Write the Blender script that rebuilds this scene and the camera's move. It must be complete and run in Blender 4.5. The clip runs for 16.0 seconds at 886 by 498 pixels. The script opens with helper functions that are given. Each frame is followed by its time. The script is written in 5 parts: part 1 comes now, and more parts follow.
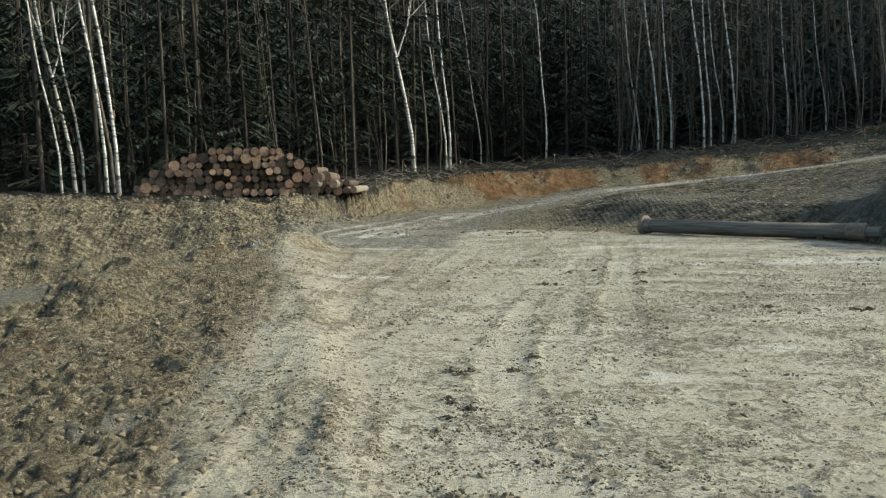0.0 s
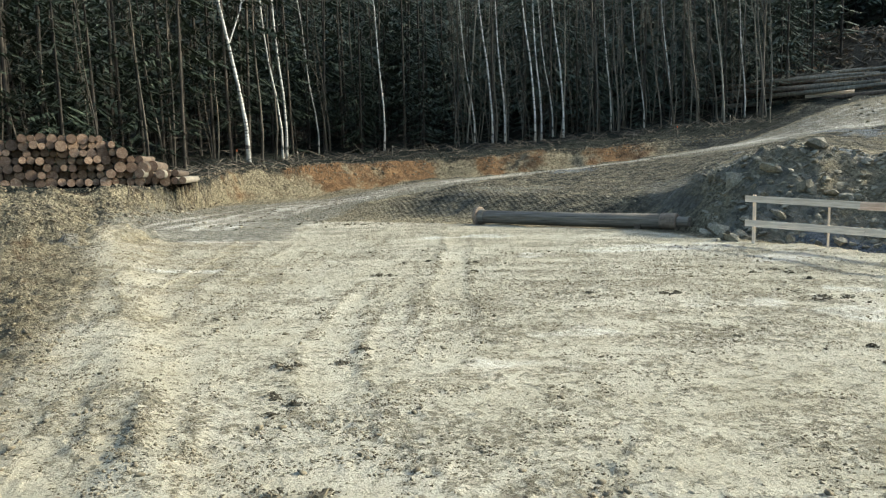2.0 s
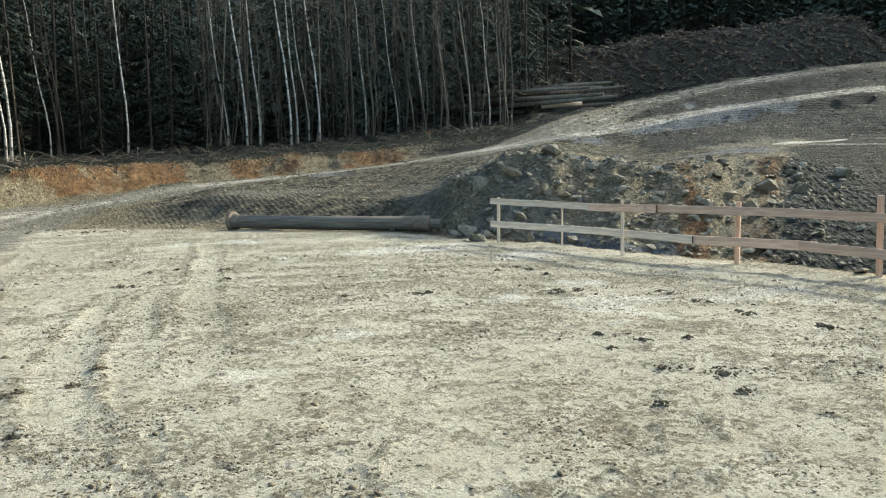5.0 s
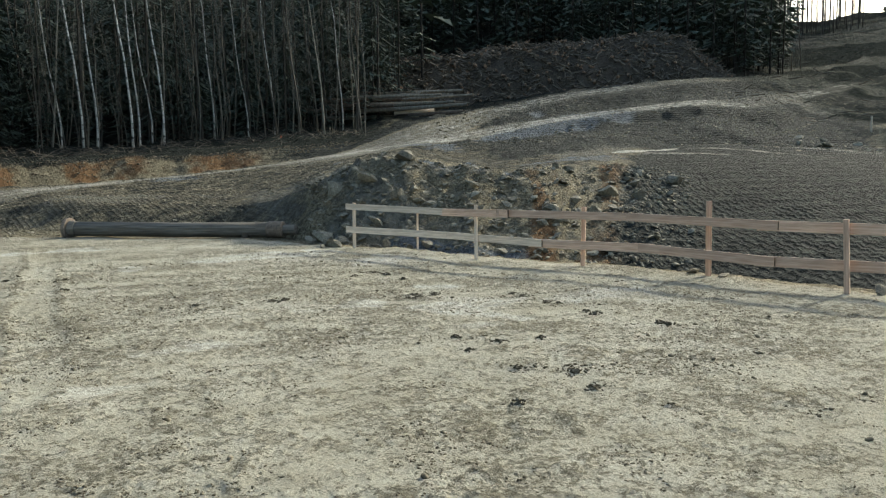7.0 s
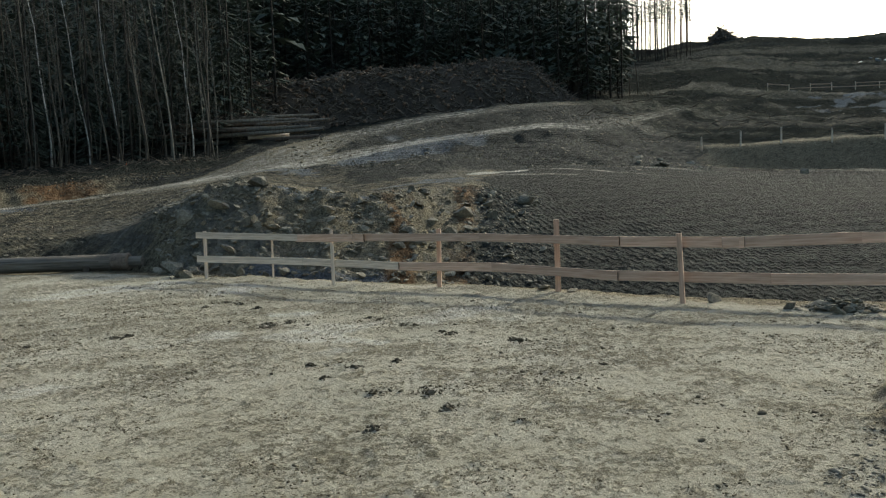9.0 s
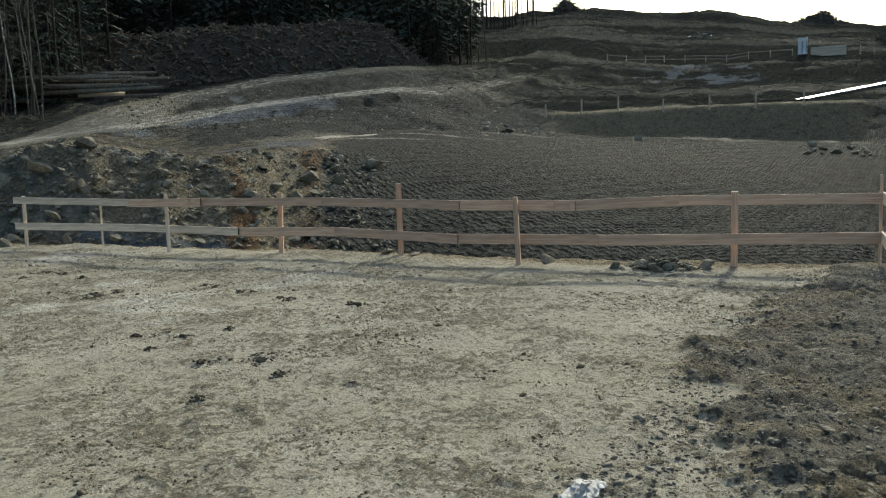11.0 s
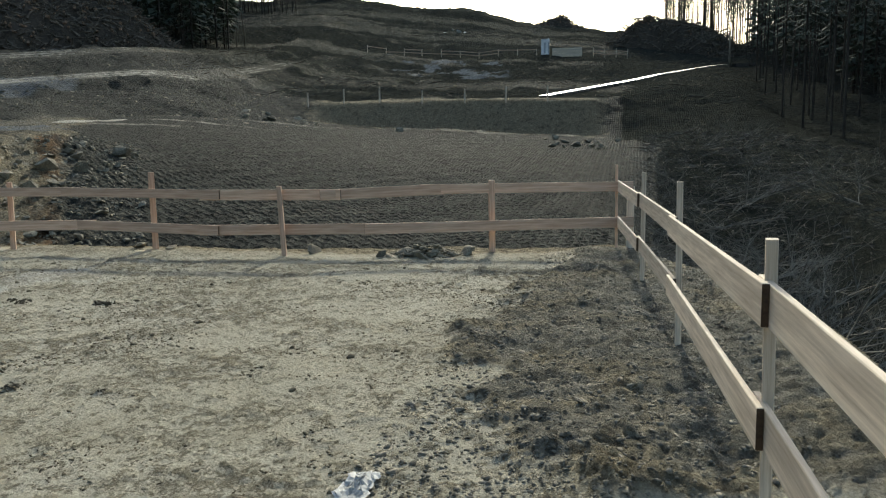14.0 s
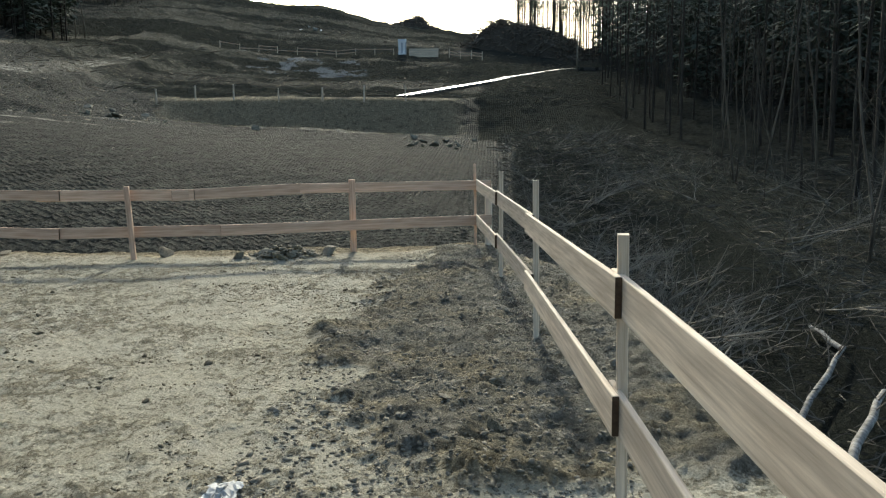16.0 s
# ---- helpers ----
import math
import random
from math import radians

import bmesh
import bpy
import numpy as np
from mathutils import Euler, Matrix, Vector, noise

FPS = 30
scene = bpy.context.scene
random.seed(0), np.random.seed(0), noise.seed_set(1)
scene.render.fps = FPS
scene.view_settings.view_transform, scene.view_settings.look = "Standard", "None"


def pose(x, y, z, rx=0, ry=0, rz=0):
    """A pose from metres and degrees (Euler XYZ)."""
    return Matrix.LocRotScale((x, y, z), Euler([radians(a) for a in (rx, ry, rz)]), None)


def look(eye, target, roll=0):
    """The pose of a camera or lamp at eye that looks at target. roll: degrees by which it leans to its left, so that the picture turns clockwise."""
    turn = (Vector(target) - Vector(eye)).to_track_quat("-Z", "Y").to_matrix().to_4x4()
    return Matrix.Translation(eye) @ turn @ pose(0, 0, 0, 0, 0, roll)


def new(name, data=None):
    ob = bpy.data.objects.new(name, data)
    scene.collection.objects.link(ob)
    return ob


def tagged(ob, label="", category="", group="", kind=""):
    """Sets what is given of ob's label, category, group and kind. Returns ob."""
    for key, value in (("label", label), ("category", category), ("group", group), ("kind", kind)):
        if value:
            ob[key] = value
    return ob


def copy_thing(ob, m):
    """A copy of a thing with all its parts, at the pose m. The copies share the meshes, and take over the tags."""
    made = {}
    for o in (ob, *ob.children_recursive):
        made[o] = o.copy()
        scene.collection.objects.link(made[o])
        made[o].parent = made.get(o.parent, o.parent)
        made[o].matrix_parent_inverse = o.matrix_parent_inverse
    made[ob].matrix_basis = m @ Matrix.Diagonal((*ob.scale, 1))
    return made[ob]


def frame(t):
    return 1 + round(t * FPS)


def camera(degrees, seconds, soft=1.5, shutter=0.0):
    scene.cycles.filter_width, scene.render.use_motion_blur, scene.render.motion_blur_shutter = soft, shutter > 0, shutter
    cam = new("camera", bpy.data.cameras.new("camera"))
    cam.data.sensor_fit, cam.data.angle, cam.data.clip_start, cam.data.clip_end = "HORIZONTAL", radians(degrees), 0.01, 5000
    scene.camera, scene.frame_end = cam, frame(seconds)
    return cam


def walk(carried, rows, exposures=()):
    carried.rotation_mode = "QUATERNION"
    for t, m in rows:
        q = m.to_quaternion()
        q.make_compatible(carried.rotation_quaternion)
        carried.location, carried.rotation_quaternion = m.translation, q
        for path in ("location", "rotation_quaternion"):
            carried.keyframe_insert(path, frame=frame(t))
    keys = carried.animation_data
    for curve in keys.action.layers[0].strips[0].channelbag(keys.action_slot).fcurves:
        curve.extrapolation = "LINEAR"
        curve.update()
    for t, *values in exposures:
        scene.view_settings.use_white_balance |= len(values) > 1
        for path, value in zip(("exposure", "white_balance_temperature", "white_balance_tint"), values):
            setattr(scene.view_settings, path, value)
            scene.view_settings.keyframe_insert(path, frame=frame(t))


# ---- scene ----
cam = camera(58.2, 16.0, 1.25)
PATH = [
    (0.0, pose(-0.304, -0.025, 1.652, 85.23, 1.57, 0.00)),
    (0.5, pose(-0.285, -0.021, 1.649, 84.74, 1.35, -3.62)),
    (1.0, pose(-0.250, -0.003, 1.646, 84.55, 1.22, -6.44)),
    (1.5, pose(-0.208, 0.020, 1.642, 84.44, 1.17, -9.10)),
    (2.0, pose(-0.173, 0.035, 1.634, 84.37, 1.19, -11.38)),
    (2.5, pose(-0.137, 0.049, 1.628, 84.29, 1.19, -13.14)),
    (3.0, pose(-0.099, 0.055, 1.620, 83.80, 1.00, -16.10)),
    (3.5, pose(-0.075, 0.064, 1.617, 83.53, 1.04, -19.07)),
    (4.0, pose(-0.057, 0.059, 1.627, 83.68, 1.13, -22.41)),
    (6.5, pose(-0.109, 0.090, 1.638, 84.70, 0.63, -36.37)),
    (7.0, pose(-0.109, 0.092, 1.634, 84.54, 0.64, -39.03)),
    (7.5, pose(-0.101, 0.087, 1.632, 84.83, 0.92, -42.11)),
    (8.0, pose(-0.076, 0.074, 1.635, 85.62, 1.46, -44.47)),
    (8.5, pose(-0.049, 0.065, 1.639, 86.13, 1.71, -46.81)),
    (11.0, pose(0.107, -0.079, 1.621, 83.16, 1.44, -59.58)),
    (11.5, pose(0.128, -0.090, 1.615, 83.21, 1.02, -63.39)),
    (12.0, pose(0.152, -0.062, 1.617, 83.51, 1.03, -67.50)),
    (12.5, pose(0.183, -0.033, 1.613, 83.51, 1.02, -70.99)),
    (13.0, pose(0.203, -0.026, 1.606, 82.89, 0.90, -73.44)),
    (13.5, pose(0.215, -0.022, 1.599, 82.35, 0.74, -75.06)),
    (14.0, pose(0.220, -0.020, 1.599, 82.14, 0.64, -76.37)),
    (14.5, pose(0.223, -0.014, 1.602, 82.45, 0.52, -79.13)),
    (15.0, pose(0.235, -0.014, 1.599, 82.57, 0.67, -81.46)),
    (15.5, pose(0.236, -0.008, 1.596, 82.19, 0.68, -83.81)),
    (16.0, pose(0.238, -0.007, 1.596, 82.01, 0.29, -86.41)),
]
EXPOSURE = [(t, stops - 0.2, 6420, 1.0) for t, stops in ((0.0, 1.07), (0.5, 1.31), (1.0, 1.55), (2.0, 1.6), (3.5, 1.71), (5.2, 1.58), (6.5, 1.39), (7.0, 1.13), (8.5, 0.56), (11.0, 0.64), (12.7, 0.62), (14.5, 0.76), (16.0, 0.9))]
walk(cam, PATH, EXPOSURE)

# ---- sky and sun ----
SUN_BEARING, SUN_HEIGHT = 85.0, 27.0
world = bpy.data.worlds.new("sky")
world.use_nodes = True
scene.world = world
wn = world.node_tree.nodes
sky = wn.new("ShaderNodeTexSky")
sky.sky_type, sky.sun_disc = "NISHITA", False
sky.sun_elevation, sky.sun_rotation = radians(SUN_HEIGHT), radians(SUN_BEARING)
sky.air_density, sky.dust_density, sky.ozone_density = 1.0, 3.0, 1.0
world.node_tree.links.new(sky.outputs[0], wn["Background"].inputs[0])
wn["Background"].inputs[1].default_value = 0.15
sun = new("sun", bpy.data.lights.new("sun", "SUN"))
sun.data.energy, sun.data.angle, sun.data.color = 2.8, radians(2.5), (1.0, 0.94, 0.85)
sb, sh = radians(SUN_BEARING), radians(SUN_HEIGHT)
sun.matrix_world = look((math.sin(sb) * math.cos(sh) * 80, math.cos(sb) * math.cos(sh) * 80, math.sin(sh) * 80), (0, 0, 0))


# ---- materials ----
def material(name):
    m = bpy.data.materials.new(name)
    m.use_nodes = True
    return m, m.node_tree.nodes, m.node_tree.links, m.node_tree.nodes["Principled BSDF"]


def noise_node(n, l, scale, detail=6, rough=0.6, coord=None, kind="ShaderNodeTexNoise"):
    t = n.new(kind)
    t.inputs["Scale"].default_value = scale
    if kind == "ShaderNodeTexNoise":
        t.inputs["Detail"].default_value = detail
        t.inputs["Roughness"].default_value = rough
    if coord:
        l.new(coord, t.inputs["Vector"])
    return t


def ramp(n, l, source, a, b, ca, cb):
    r = n.new("ShaderNodeValToRGB")
    r.color_ramp.elements[0].position, r.color_ramp.elements[1].position = a, b
    r.color_ramp.elements[0].color, r.color_ramp.elements[1].color = (*ca, 1), (*cb, 1)
    l.new(source, r.inputs[0])
    return r.outputs[0]


def blend(n, l, fac, a, b, mode="MIX"):
    x = n.new("ShaderNodeMix")
    x.data_type, x.blend_type = "RGBA", mode
    for sock, v in ((x.inputs[0], fac), (x.inputs[6], a), (x.inputs[7], b)):
        if hasattr(v, "links"):
            l.new(v, sock)
        else:
            sock.default_value = v if isinstance(v, float) else (*v, 1)
    return x.outputs[2]


def times(n, l, a, b, op="MULTIPLY"):
    x = n.new("ShaderNodeMath")
    x.operation, x.use_clamp = op, True
    for sock, v in ((x.inputs[0], a), (x.inputs[1], b)):
        if hasattr(v, "links"):
            l.new(v, sock)
        else:
            sock.default_value = v
    return x.outputs[0]


def bump(n, l, bsdf, height, strength=0.4, distance=0.02):
    b = n.new("ShaderNodeBump")
    b.inputs["Strength"].default_value, b.inputs["Distance"].default_value = strength, distance
    l.new(height, b.inputs["Height"])
    l.new(b.outputs[0], bsdf.inputs["Normal"])


def simple(name, dark, light, scale, rough=0.9, stretch=(1, 1, 1), relief=0.3, depth=0.01, vary=0.0, metal=0.0):
    """Two-tone grained surface, with a second, coarser stain and some difference from piece to piece."""
    m, n, l, b = material(name)
    co = n.new("ShaderNodeTexCoord")
    mp = n.new("ShaderNodeMapping")
    mp.inputs["Scale"].default_value = stretch
    l.new(co.outputs["Object"], mp.inputs["Vector"])
    fine = noise_node(n, l, scale, 8, 0.65, mp.outputs[0])
    coarse = noise_node(n, l, scale * 0.13, 4, 0.6, mp.outputs[0])
    col = ramp(n, l, fine.outputs[0], 0.3, 0.7, dark, light)
    mul = ramp(n, l, coarse.outputs[0], 0.3, 0.7, (0.7, 0.7, 0.7), (1.15, 1.15, 1.15))
    col = blend(n, l, 1.0, col, mul, "MULTIPLY")
    if vary:
        info = n.new("ShaderNodeObjectInfo")
        tone = ramp(n, l, info.outputs["Random"], 0.0, 1.0, (1 - vary,) * 3, (1 + vary, 1 + vary * 0.9, 1 + vary * 0.8))
        col = blend(n, l, 1.0, col, tone, "MULTIPLY")
    l.new(col, b.inputs["Base Color"])
    b.inputs["Roughness"].default_value, b.inputs["Metallic"].default_value = rough, metal
    b.inputs["Specular IOR Level"].default_value = 0.25
    bump(n, l, b, fine.outputs[0], relief, depth)
    return m


def ground_material():
    m, n, l, b = material("earth")
    co = n.new("ShaderNodeTexCoord").outputs["Object"]
    a1, a2 = n.new("ShaderNodeAttribute"), n.new("ShaderNodeAttribute")
    a1.attribute_name, a2.attribute_name = "soil_a", "soil_b"
    s1, s2 = n.new("ShaderNodeSeparateColor"), n.new("ShaderNodeSeparateColor")
    l.new(a1.outputs["Color"], s1.inputs[0])
    l.new(a2.outputs["Color"], s2.inputs[0])
    big = noise_node(n, l, 0.35, 7, 0.62, co)
    mid = noise_node(n, l, 2.2, 8, 0.66, co)
    fine = noise_node(n, l, 14.0, 8, 0.7, co)
    grit = noise_node(n, l, 60.0, 4, 0.7, co)
    stones = noise_node(n, l, 9.0, coord=co, kind="ShaderNodeTexVoronoi")
    # brown clayey soil is the base
    clay = ramp(n, l, mid.outputs[0], 0.3, 0.72, (0.082, 0.073, 0.05), (0.205, 0.179, 0.12))
    clay = blend(n, l, ramp(n, l, fine.outputs[0], 0.35, 0.7, (0, 0, 0), (0.7, 0.7, 0.7)), clay, (0.262, 0.231, 0.155))
    lump = noise_node(n, l, 15.0, coord=co, kind="ShaderNodeTexVoronoi")
    bead = noise_node(n, l, 38.0, coord=co, kind="ShaderNodeTexVoronoi")
    clay = blend(n, l, 1.0, clay, ramp(n, l, lump.outputs["Color"], 0.15, 0.85, (0.62, 0.60, 0.58), (1.5, 1.5, 1.5)), "MULTIPLY")
    clay = blend(n, l, 1.0, clay, ramp(n, l, bead.outputs["Color"], 0.15, 0.85, (0.75, 0.73, 0.71), (1.35, 1.35, 1.35)), "MULTIPLY")
    # trodden pale mud of the yard
    mud = ramp(n, l, mid.outputs[0], 0.32, 0.68, (0.28, 0.257, 0.186), (0.415, 0.389, 0.30))
    mud = blend(n, l, ramp(n, l, big.outputs[0], 0.42, 0.66, (0, 0, 0), (0.55, 0.55, 0.55)), mud, (0.44, 0.415, 0.335))
    worn = noise_node(n, l, 0.8, 6, 0.65, co)
    blot = noise_node(n, l, 5.0, 9, 0.72, co)
    crumb = noise_node(n, l, 15.0, 8, 0.74, co)

    def where(tex, shift, lo, hi):
        """Sharp-edged pieces of a noise, more of them where the worn noise is low and the mask is high."""
        k = n.new("ShaderNodeMath")
        k.operation = "MULTIPLY_ADD"
        l.new(worn.outputs[0], k.inputs[0])
        k.inputs[1].default_value = shift
        l.new(tex.outputs[0], k.inputs[2])
        k2 = n.new("ShaderNodeMath")
        k2.operation = "MULTIPLY_ADD"
        l.new(a2.outputs["Alpha"], k2.inputs[0])
        k2.inputs[1].default_value = -0.11
        l.new(k.outputs[0], k2.inputs[2])
        r = n.new("ShaderNodeMapRange")
        r.inputs[1].default_value, r.inputs[2].default_value = lo, hi
        r.inputs[3].default_value, r.inputs[4].default_value = 1.0, 0.0
        l.new(k2.outputs[0], r.inputs[0])
        return r.outputs[0]

    clumps = where(blot, 0.35, 0.54, 0.58)
    flakes = where(crumb, 0.3, 0.52, 0.545)
    mud = blend(n, l, times(n, l, clumps, 0.5), mud, (0.27, 0.244, 0.175))
    # brown crumbs, with the unlit sides of clods put into the same colour
    mud = blend(n, l, times(n, l, flakes, 0.8), mud, (0.17, 0.15, 0.105))
    mud = blend(n, l, times(n, l, a2.outputs["Alpha"], ramp(n, l, fine.outputs[0], 0.36, 0.56, (0.0, 0.0, 0.0), (0.22, 0.22, 0.22))), mud, (0.2, 0.178, 0.125))
    light = ramp(n, l, crumb.outputs[0], 0.60, 0.66, (0, 0, 0), (0.4, 0.4, 0.4))
    mud = blend(n, l, light, mud, (0.435, 0.41, 0.333))
    # ochre subsoil of the cut bank
    ochre = ramp(n, l, mid.outputs[0], 0.35, 0.7, (0.10, 0.06, 0.032), (0.28, 0.168, 0.082))
    # grey crushed stone
    gravel = ramp(n, l, stones.outputs["Color"], 0.1, 0.9, (0.09, 0.086, 0.068), (0.265, 0.25, 0.203))
    gravel = blend(n, l, ramp(n, l, mid.outputs[0], 0.4, 0.7, (0, 0, 0), (0.6, 0.6, 0.6)), gravel, (0.21, 0.195, 0.15))
    # humus, needles and bark of the felled ground
    humus = ramp(n, l, fine.outputs[0], 0.35, 0.72, (0.0104, 0.0114, 0.0098), (0.051, 0.0545, 0.046))
    humus = blend(n, l, ramp(n, l, big.outputs[0], 0.4, 0.65, (0, 0, 0), (0.7, 0.7, 0.7)), humus, (0.042, 0.0455, 0.038))
    # rolled grey fill and dark wet grit
    fill = ramp(n, l, mid.outputs[0], 0.35, 0.7, (0.024, 0.025, 0.021), (0.07, 0.073, 0.061))
    slate = ramp(n, l, fine.outputs[0], 0.35, 0.7, (0.07, 0.08, 0.088), (0.25, 0.27, 0.28))
    pale = ramp(n, l, fine.outputs[0], 0.3, 0.7, (0.36, 0.34, 0.28), (0.62, 0.60, 0.52))
    col = clay
    edge = ramp(n, l, mid.outputs[0], 0.3, 0.7, (0.0, 0.0, 0.0), (1, 1, 1))
    for mask, tone in ((a1.outputs["Alpha"], humus), (s1.outputs[1], ochre), (s2.outputs[0], fill), (s1.outputs[0], mud), (s1.outputs[2], gravel), (s2.outputs[2], slate), (s2.outputs[1], pale)):
        k = n.new("ShaderNodeMath")
        k.operation = "MULTIPLY_ADD"
        l.new(edge, k.inputs[0])
        k.inputs[1].default_value = -0.5
        l.new(mask, k.inputs[2])
        k2 = n.new("ShaderNodeMapRange")
        k2.inputs[1].default_value, k2.inputs[2].default_value = 0.05, 0.45
        l.new(k.outputs[0], k2.inputs[0])
        col = blend(n, l, k2.outputs[0], col, tone)
    speck = ramp(n, l, grit.outputs[0], 0.3, 0.7, (0.72, 0.72, 0.72), (1.2, 1.2, 1.2))
    col = blend(n, l, 1.0, col, speck, "MULTIPLY")
    l.new(col, b.inputs["Base Color"])
    b.inputs["Roughness"].default_value = 1.0
    gl = n.new("ShaderNodeMath")
    gl.operation, gl.use_clamp = "MULTIPLY_ADD", True
    l.new(a1.outputs["Alpha"], gl.inputs[0])
    gl.inputs[1].default_value, gl.inputs[2].default_value = -0.09, 0.08
    l.new(gl.outputs[0], b.inputs["Specular IOR Level"])
    def add(x, w, y):
        k = n.new("ShaderNodeMath")
        k.operation = "MULTIPLY_ADD"
        l.new(x, k.inputs[0])
        k.inputs[1].default_value = w
        if hasattr(y, "links"):
            l.new(y, k.inputs[2])
        else:
            k.inputs[2].default_value = y
        return k.outputs[0]

    # relief: grit and flakes, coarse lumps away from the yard, dents of the padfoot roller on the fill
    small = add(grit.outputs[0], 0.012, add(fine.outputs[0], 0.03, add(flakes, 0.03, add(clumps, 0.015, 0.0))))
    away = n.new("ShaderNodeMath")
    away.operation, away.use_clamp = "SUBTRACT", True
    away.inputs[0].default_value = 1.0
    l.new(add(s1.outputs[0], 1.9, add(s2.outputs[0], 0.5, 0.0)), away.inputs[1])
    lumps = noise_node(n, l, 3.2, 8, 0.7, co)
    coarse = n.new("ShaderNodeMath")
    coarse.operation = "MULTIPLY"
    l.new(add(lump.outputs["Distance"], -0.06, add(bead.outputs["Distance"], -0.035, add(lumps.outputs[0], 0.11, add(mid.outputs[0], 0.06, add(crumb.outputs[0], 0.11, 0.0))))), coarse.inputs[0])
    l.new(away.outputs[0], coarse.inputs[1])
    dents = noise_node(n, l, 6.2, coord=co, kind="ShaderNodeTexVoronoi")
    dents.inputs["Randomness"].default_value = 0.25
    rolled = n.new("ShaderNodeMath")
    rolled.operation = "MULTIPLY"
    l.new(add(dents.outputs["Distance"], 0.34, 0.0), rolled.inputs[0])
    l.new(s2.outputs[0], rolled.inputs[1])
    total = add(rolled.outputs[0], 1.0, add(coarse.outputs[0], 1.0, small))
    bump(n, l, b, total, 1.0, 1.0)
    return m


EARTH = ground_material()
PINE = simple("sawn_pine", (0.47, 0.375, 0.27), (0.80, 0.69, 0.55), 60, 0.8, (0.04, 1, 1), 0.35, 0.003, 0.14)
PINE_UP = simple("sawn_pine_upright", (0.47, 0.375, 0.27), (0.80, 0.69, 0.55), 60, 0.8, (1, 1, 0.04), 0.35, 0.003, 0.14)
PINE_RED = simple("damp_red_pine", (0.43, 0.275, 0.185), (0.70, 0.52, 0.385), 48, 0.75, (0.05, 1, 1), 0.2, 0.003, 0.14)
PINE_RED_UP = simple("damp_red_pine_upright", (0.43, 0.275, 0.185), (0.70, 0.52, 0.385), 48, 0.75, (1, 1, 0.05), 0.2, 0.003, 0.14)
END_GRAIN = simple("dark_end_grain", (0.05, 0.03, 0.02), (0.13, 0.085, 0.05), 30)
BARK = simple("conifer_bark", (0.05, 0.038, 0.028), (0.17, 0.13, 0.095), 6, 0.95, (1, 1, 0.25), 0.6, 0.03, 0.2)
GREY_BARK = simple("grey_bark", (0.10, 0.09, 0.07), (0.27, 0.24, 0.19), 8, 0.95, (1, 1, 0.2), 0.4, 0.02, 0.2)
def cut_material():
    """Sawn log end: growth rings, a dark heart, stains, and each log a tone of its own."""
    m, n, l, b = material("cut_log_end")
    co = n.new("ShaderNodeTexCoord").outputs["Object"]
    ring = n.new("ShaderNodeTexWave")
    ring.wave_type, ring.rings_direction = "RINGS", "Y"
    ring.inputs["Scale"].default_value, ring.inputs["Distortion"].default_value, ring.inputs["Detail"].default_value = 16, 3.0, 3
    l.new(co, ring.inputs["Vector"])
    stain = noise_node(n, l, 9, 6, 0.7, co)
    col = ramp(n, l, ring.outputs["Fac"], 0.1, 0.9, (0.19, 0.125, 0.08), (0.40, 0.305, 0.215))
    col = blend(n, l, ramp(n, l, stain.outputs[0], 0.42, 0.60, (0.85, 0.85, 0.85), (0, 0, 0)), col, (0.15, 0.085, 0.05))
    info = n.new("ShaderNodeObjectInfo")
    col = blend(n, l, 1.0, col, ramp(n, l, info.outputs["Random"], 0.0, 1.0, (0.5, 0.46, 0.44), (1.35, 1.3, 1.25)), "MULTIPLY")
    l.new(col, b.inputs["Base Color"])
    b.inputs["Roughness"].default_value = 0.9
    bump(n, l, b, stain.outputs[0], 0.4, 0.02)
    return m


CUT_WOOD = cut_material()
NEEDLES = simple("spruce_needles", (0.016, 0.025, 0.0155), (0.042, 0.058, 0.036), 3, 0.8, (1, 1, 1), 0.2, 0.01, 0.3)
# paler than NEEDLES: haze over the farther trees is put into the colour
HAZED_NEEDLES = simple("hazed_needles", (0.045, 0.058, 0.047), (0.10, 0.125, 0.092), 1.5, 0.85, (1, 1, 1), 0.2, 0.01)
DARK_BARK = simple("grey_brown_bark", (0.026, 0.022, 0.018), (0.08, 0.07, 0.056), 8, 0.95, (1, 1, 0.2), 0.4, 0.02, 0.3)
PALE_BARK = simple("pale_grey_bark", (0.10, 0.093, 0.075), (0.27, 0.25, 0.205), 6, 0.95, (1, 1, 0.2), 0.4, 0.02, 0.4)
PALE_TWIGS = simple("pale_bare_twigs", (0.11, 0.10, 0.078), (0.26, 0.235, 0.185), 5, 0.95, (1, 1, 1), 0.2, 0.01, 0.25)
THIN_BARK = simple("smooth_grey_bark", (0.05, 0.044, 0.035), (0.16, 0.143, 0.113), 6, 0.95, (1, 1, 0.2), 0.4, 0.02, 0.45)
TWIG = simple("bare_twigs", (0.07, 0.06, 0.046), (0.19, 0.165, 0.125), 5, 0.95, (1, 1, 1), 0.2, 0.01, 0.25)
STEEL = simple("weathered_pipe", (0.06, 0.051, 0.04), (0.25, 0.22, 0.175), 16, 0.75, (0.06, 1, 1), 0.5, 0.008, 0, 0.0)
RUST = simple("rusted_steel", (0.12, 0.09, 0.065), (0.27, 0.21, 0.155), 12, 0.8)
STONE = simple("quarried_stone", (0.105, 0.096, 0.07), (0.32, 0.29, 0.215), 7, 0.9, (1, 1, 1), 0.6, 0.03, 0.3)
CLOD = simple("dried_mud_clod", (0.085, 0.071, 0.047), (0.235, 0.2, 0.135), 14, 0.95, (1, 1, 1), 0.6, 0.02, 0.2)
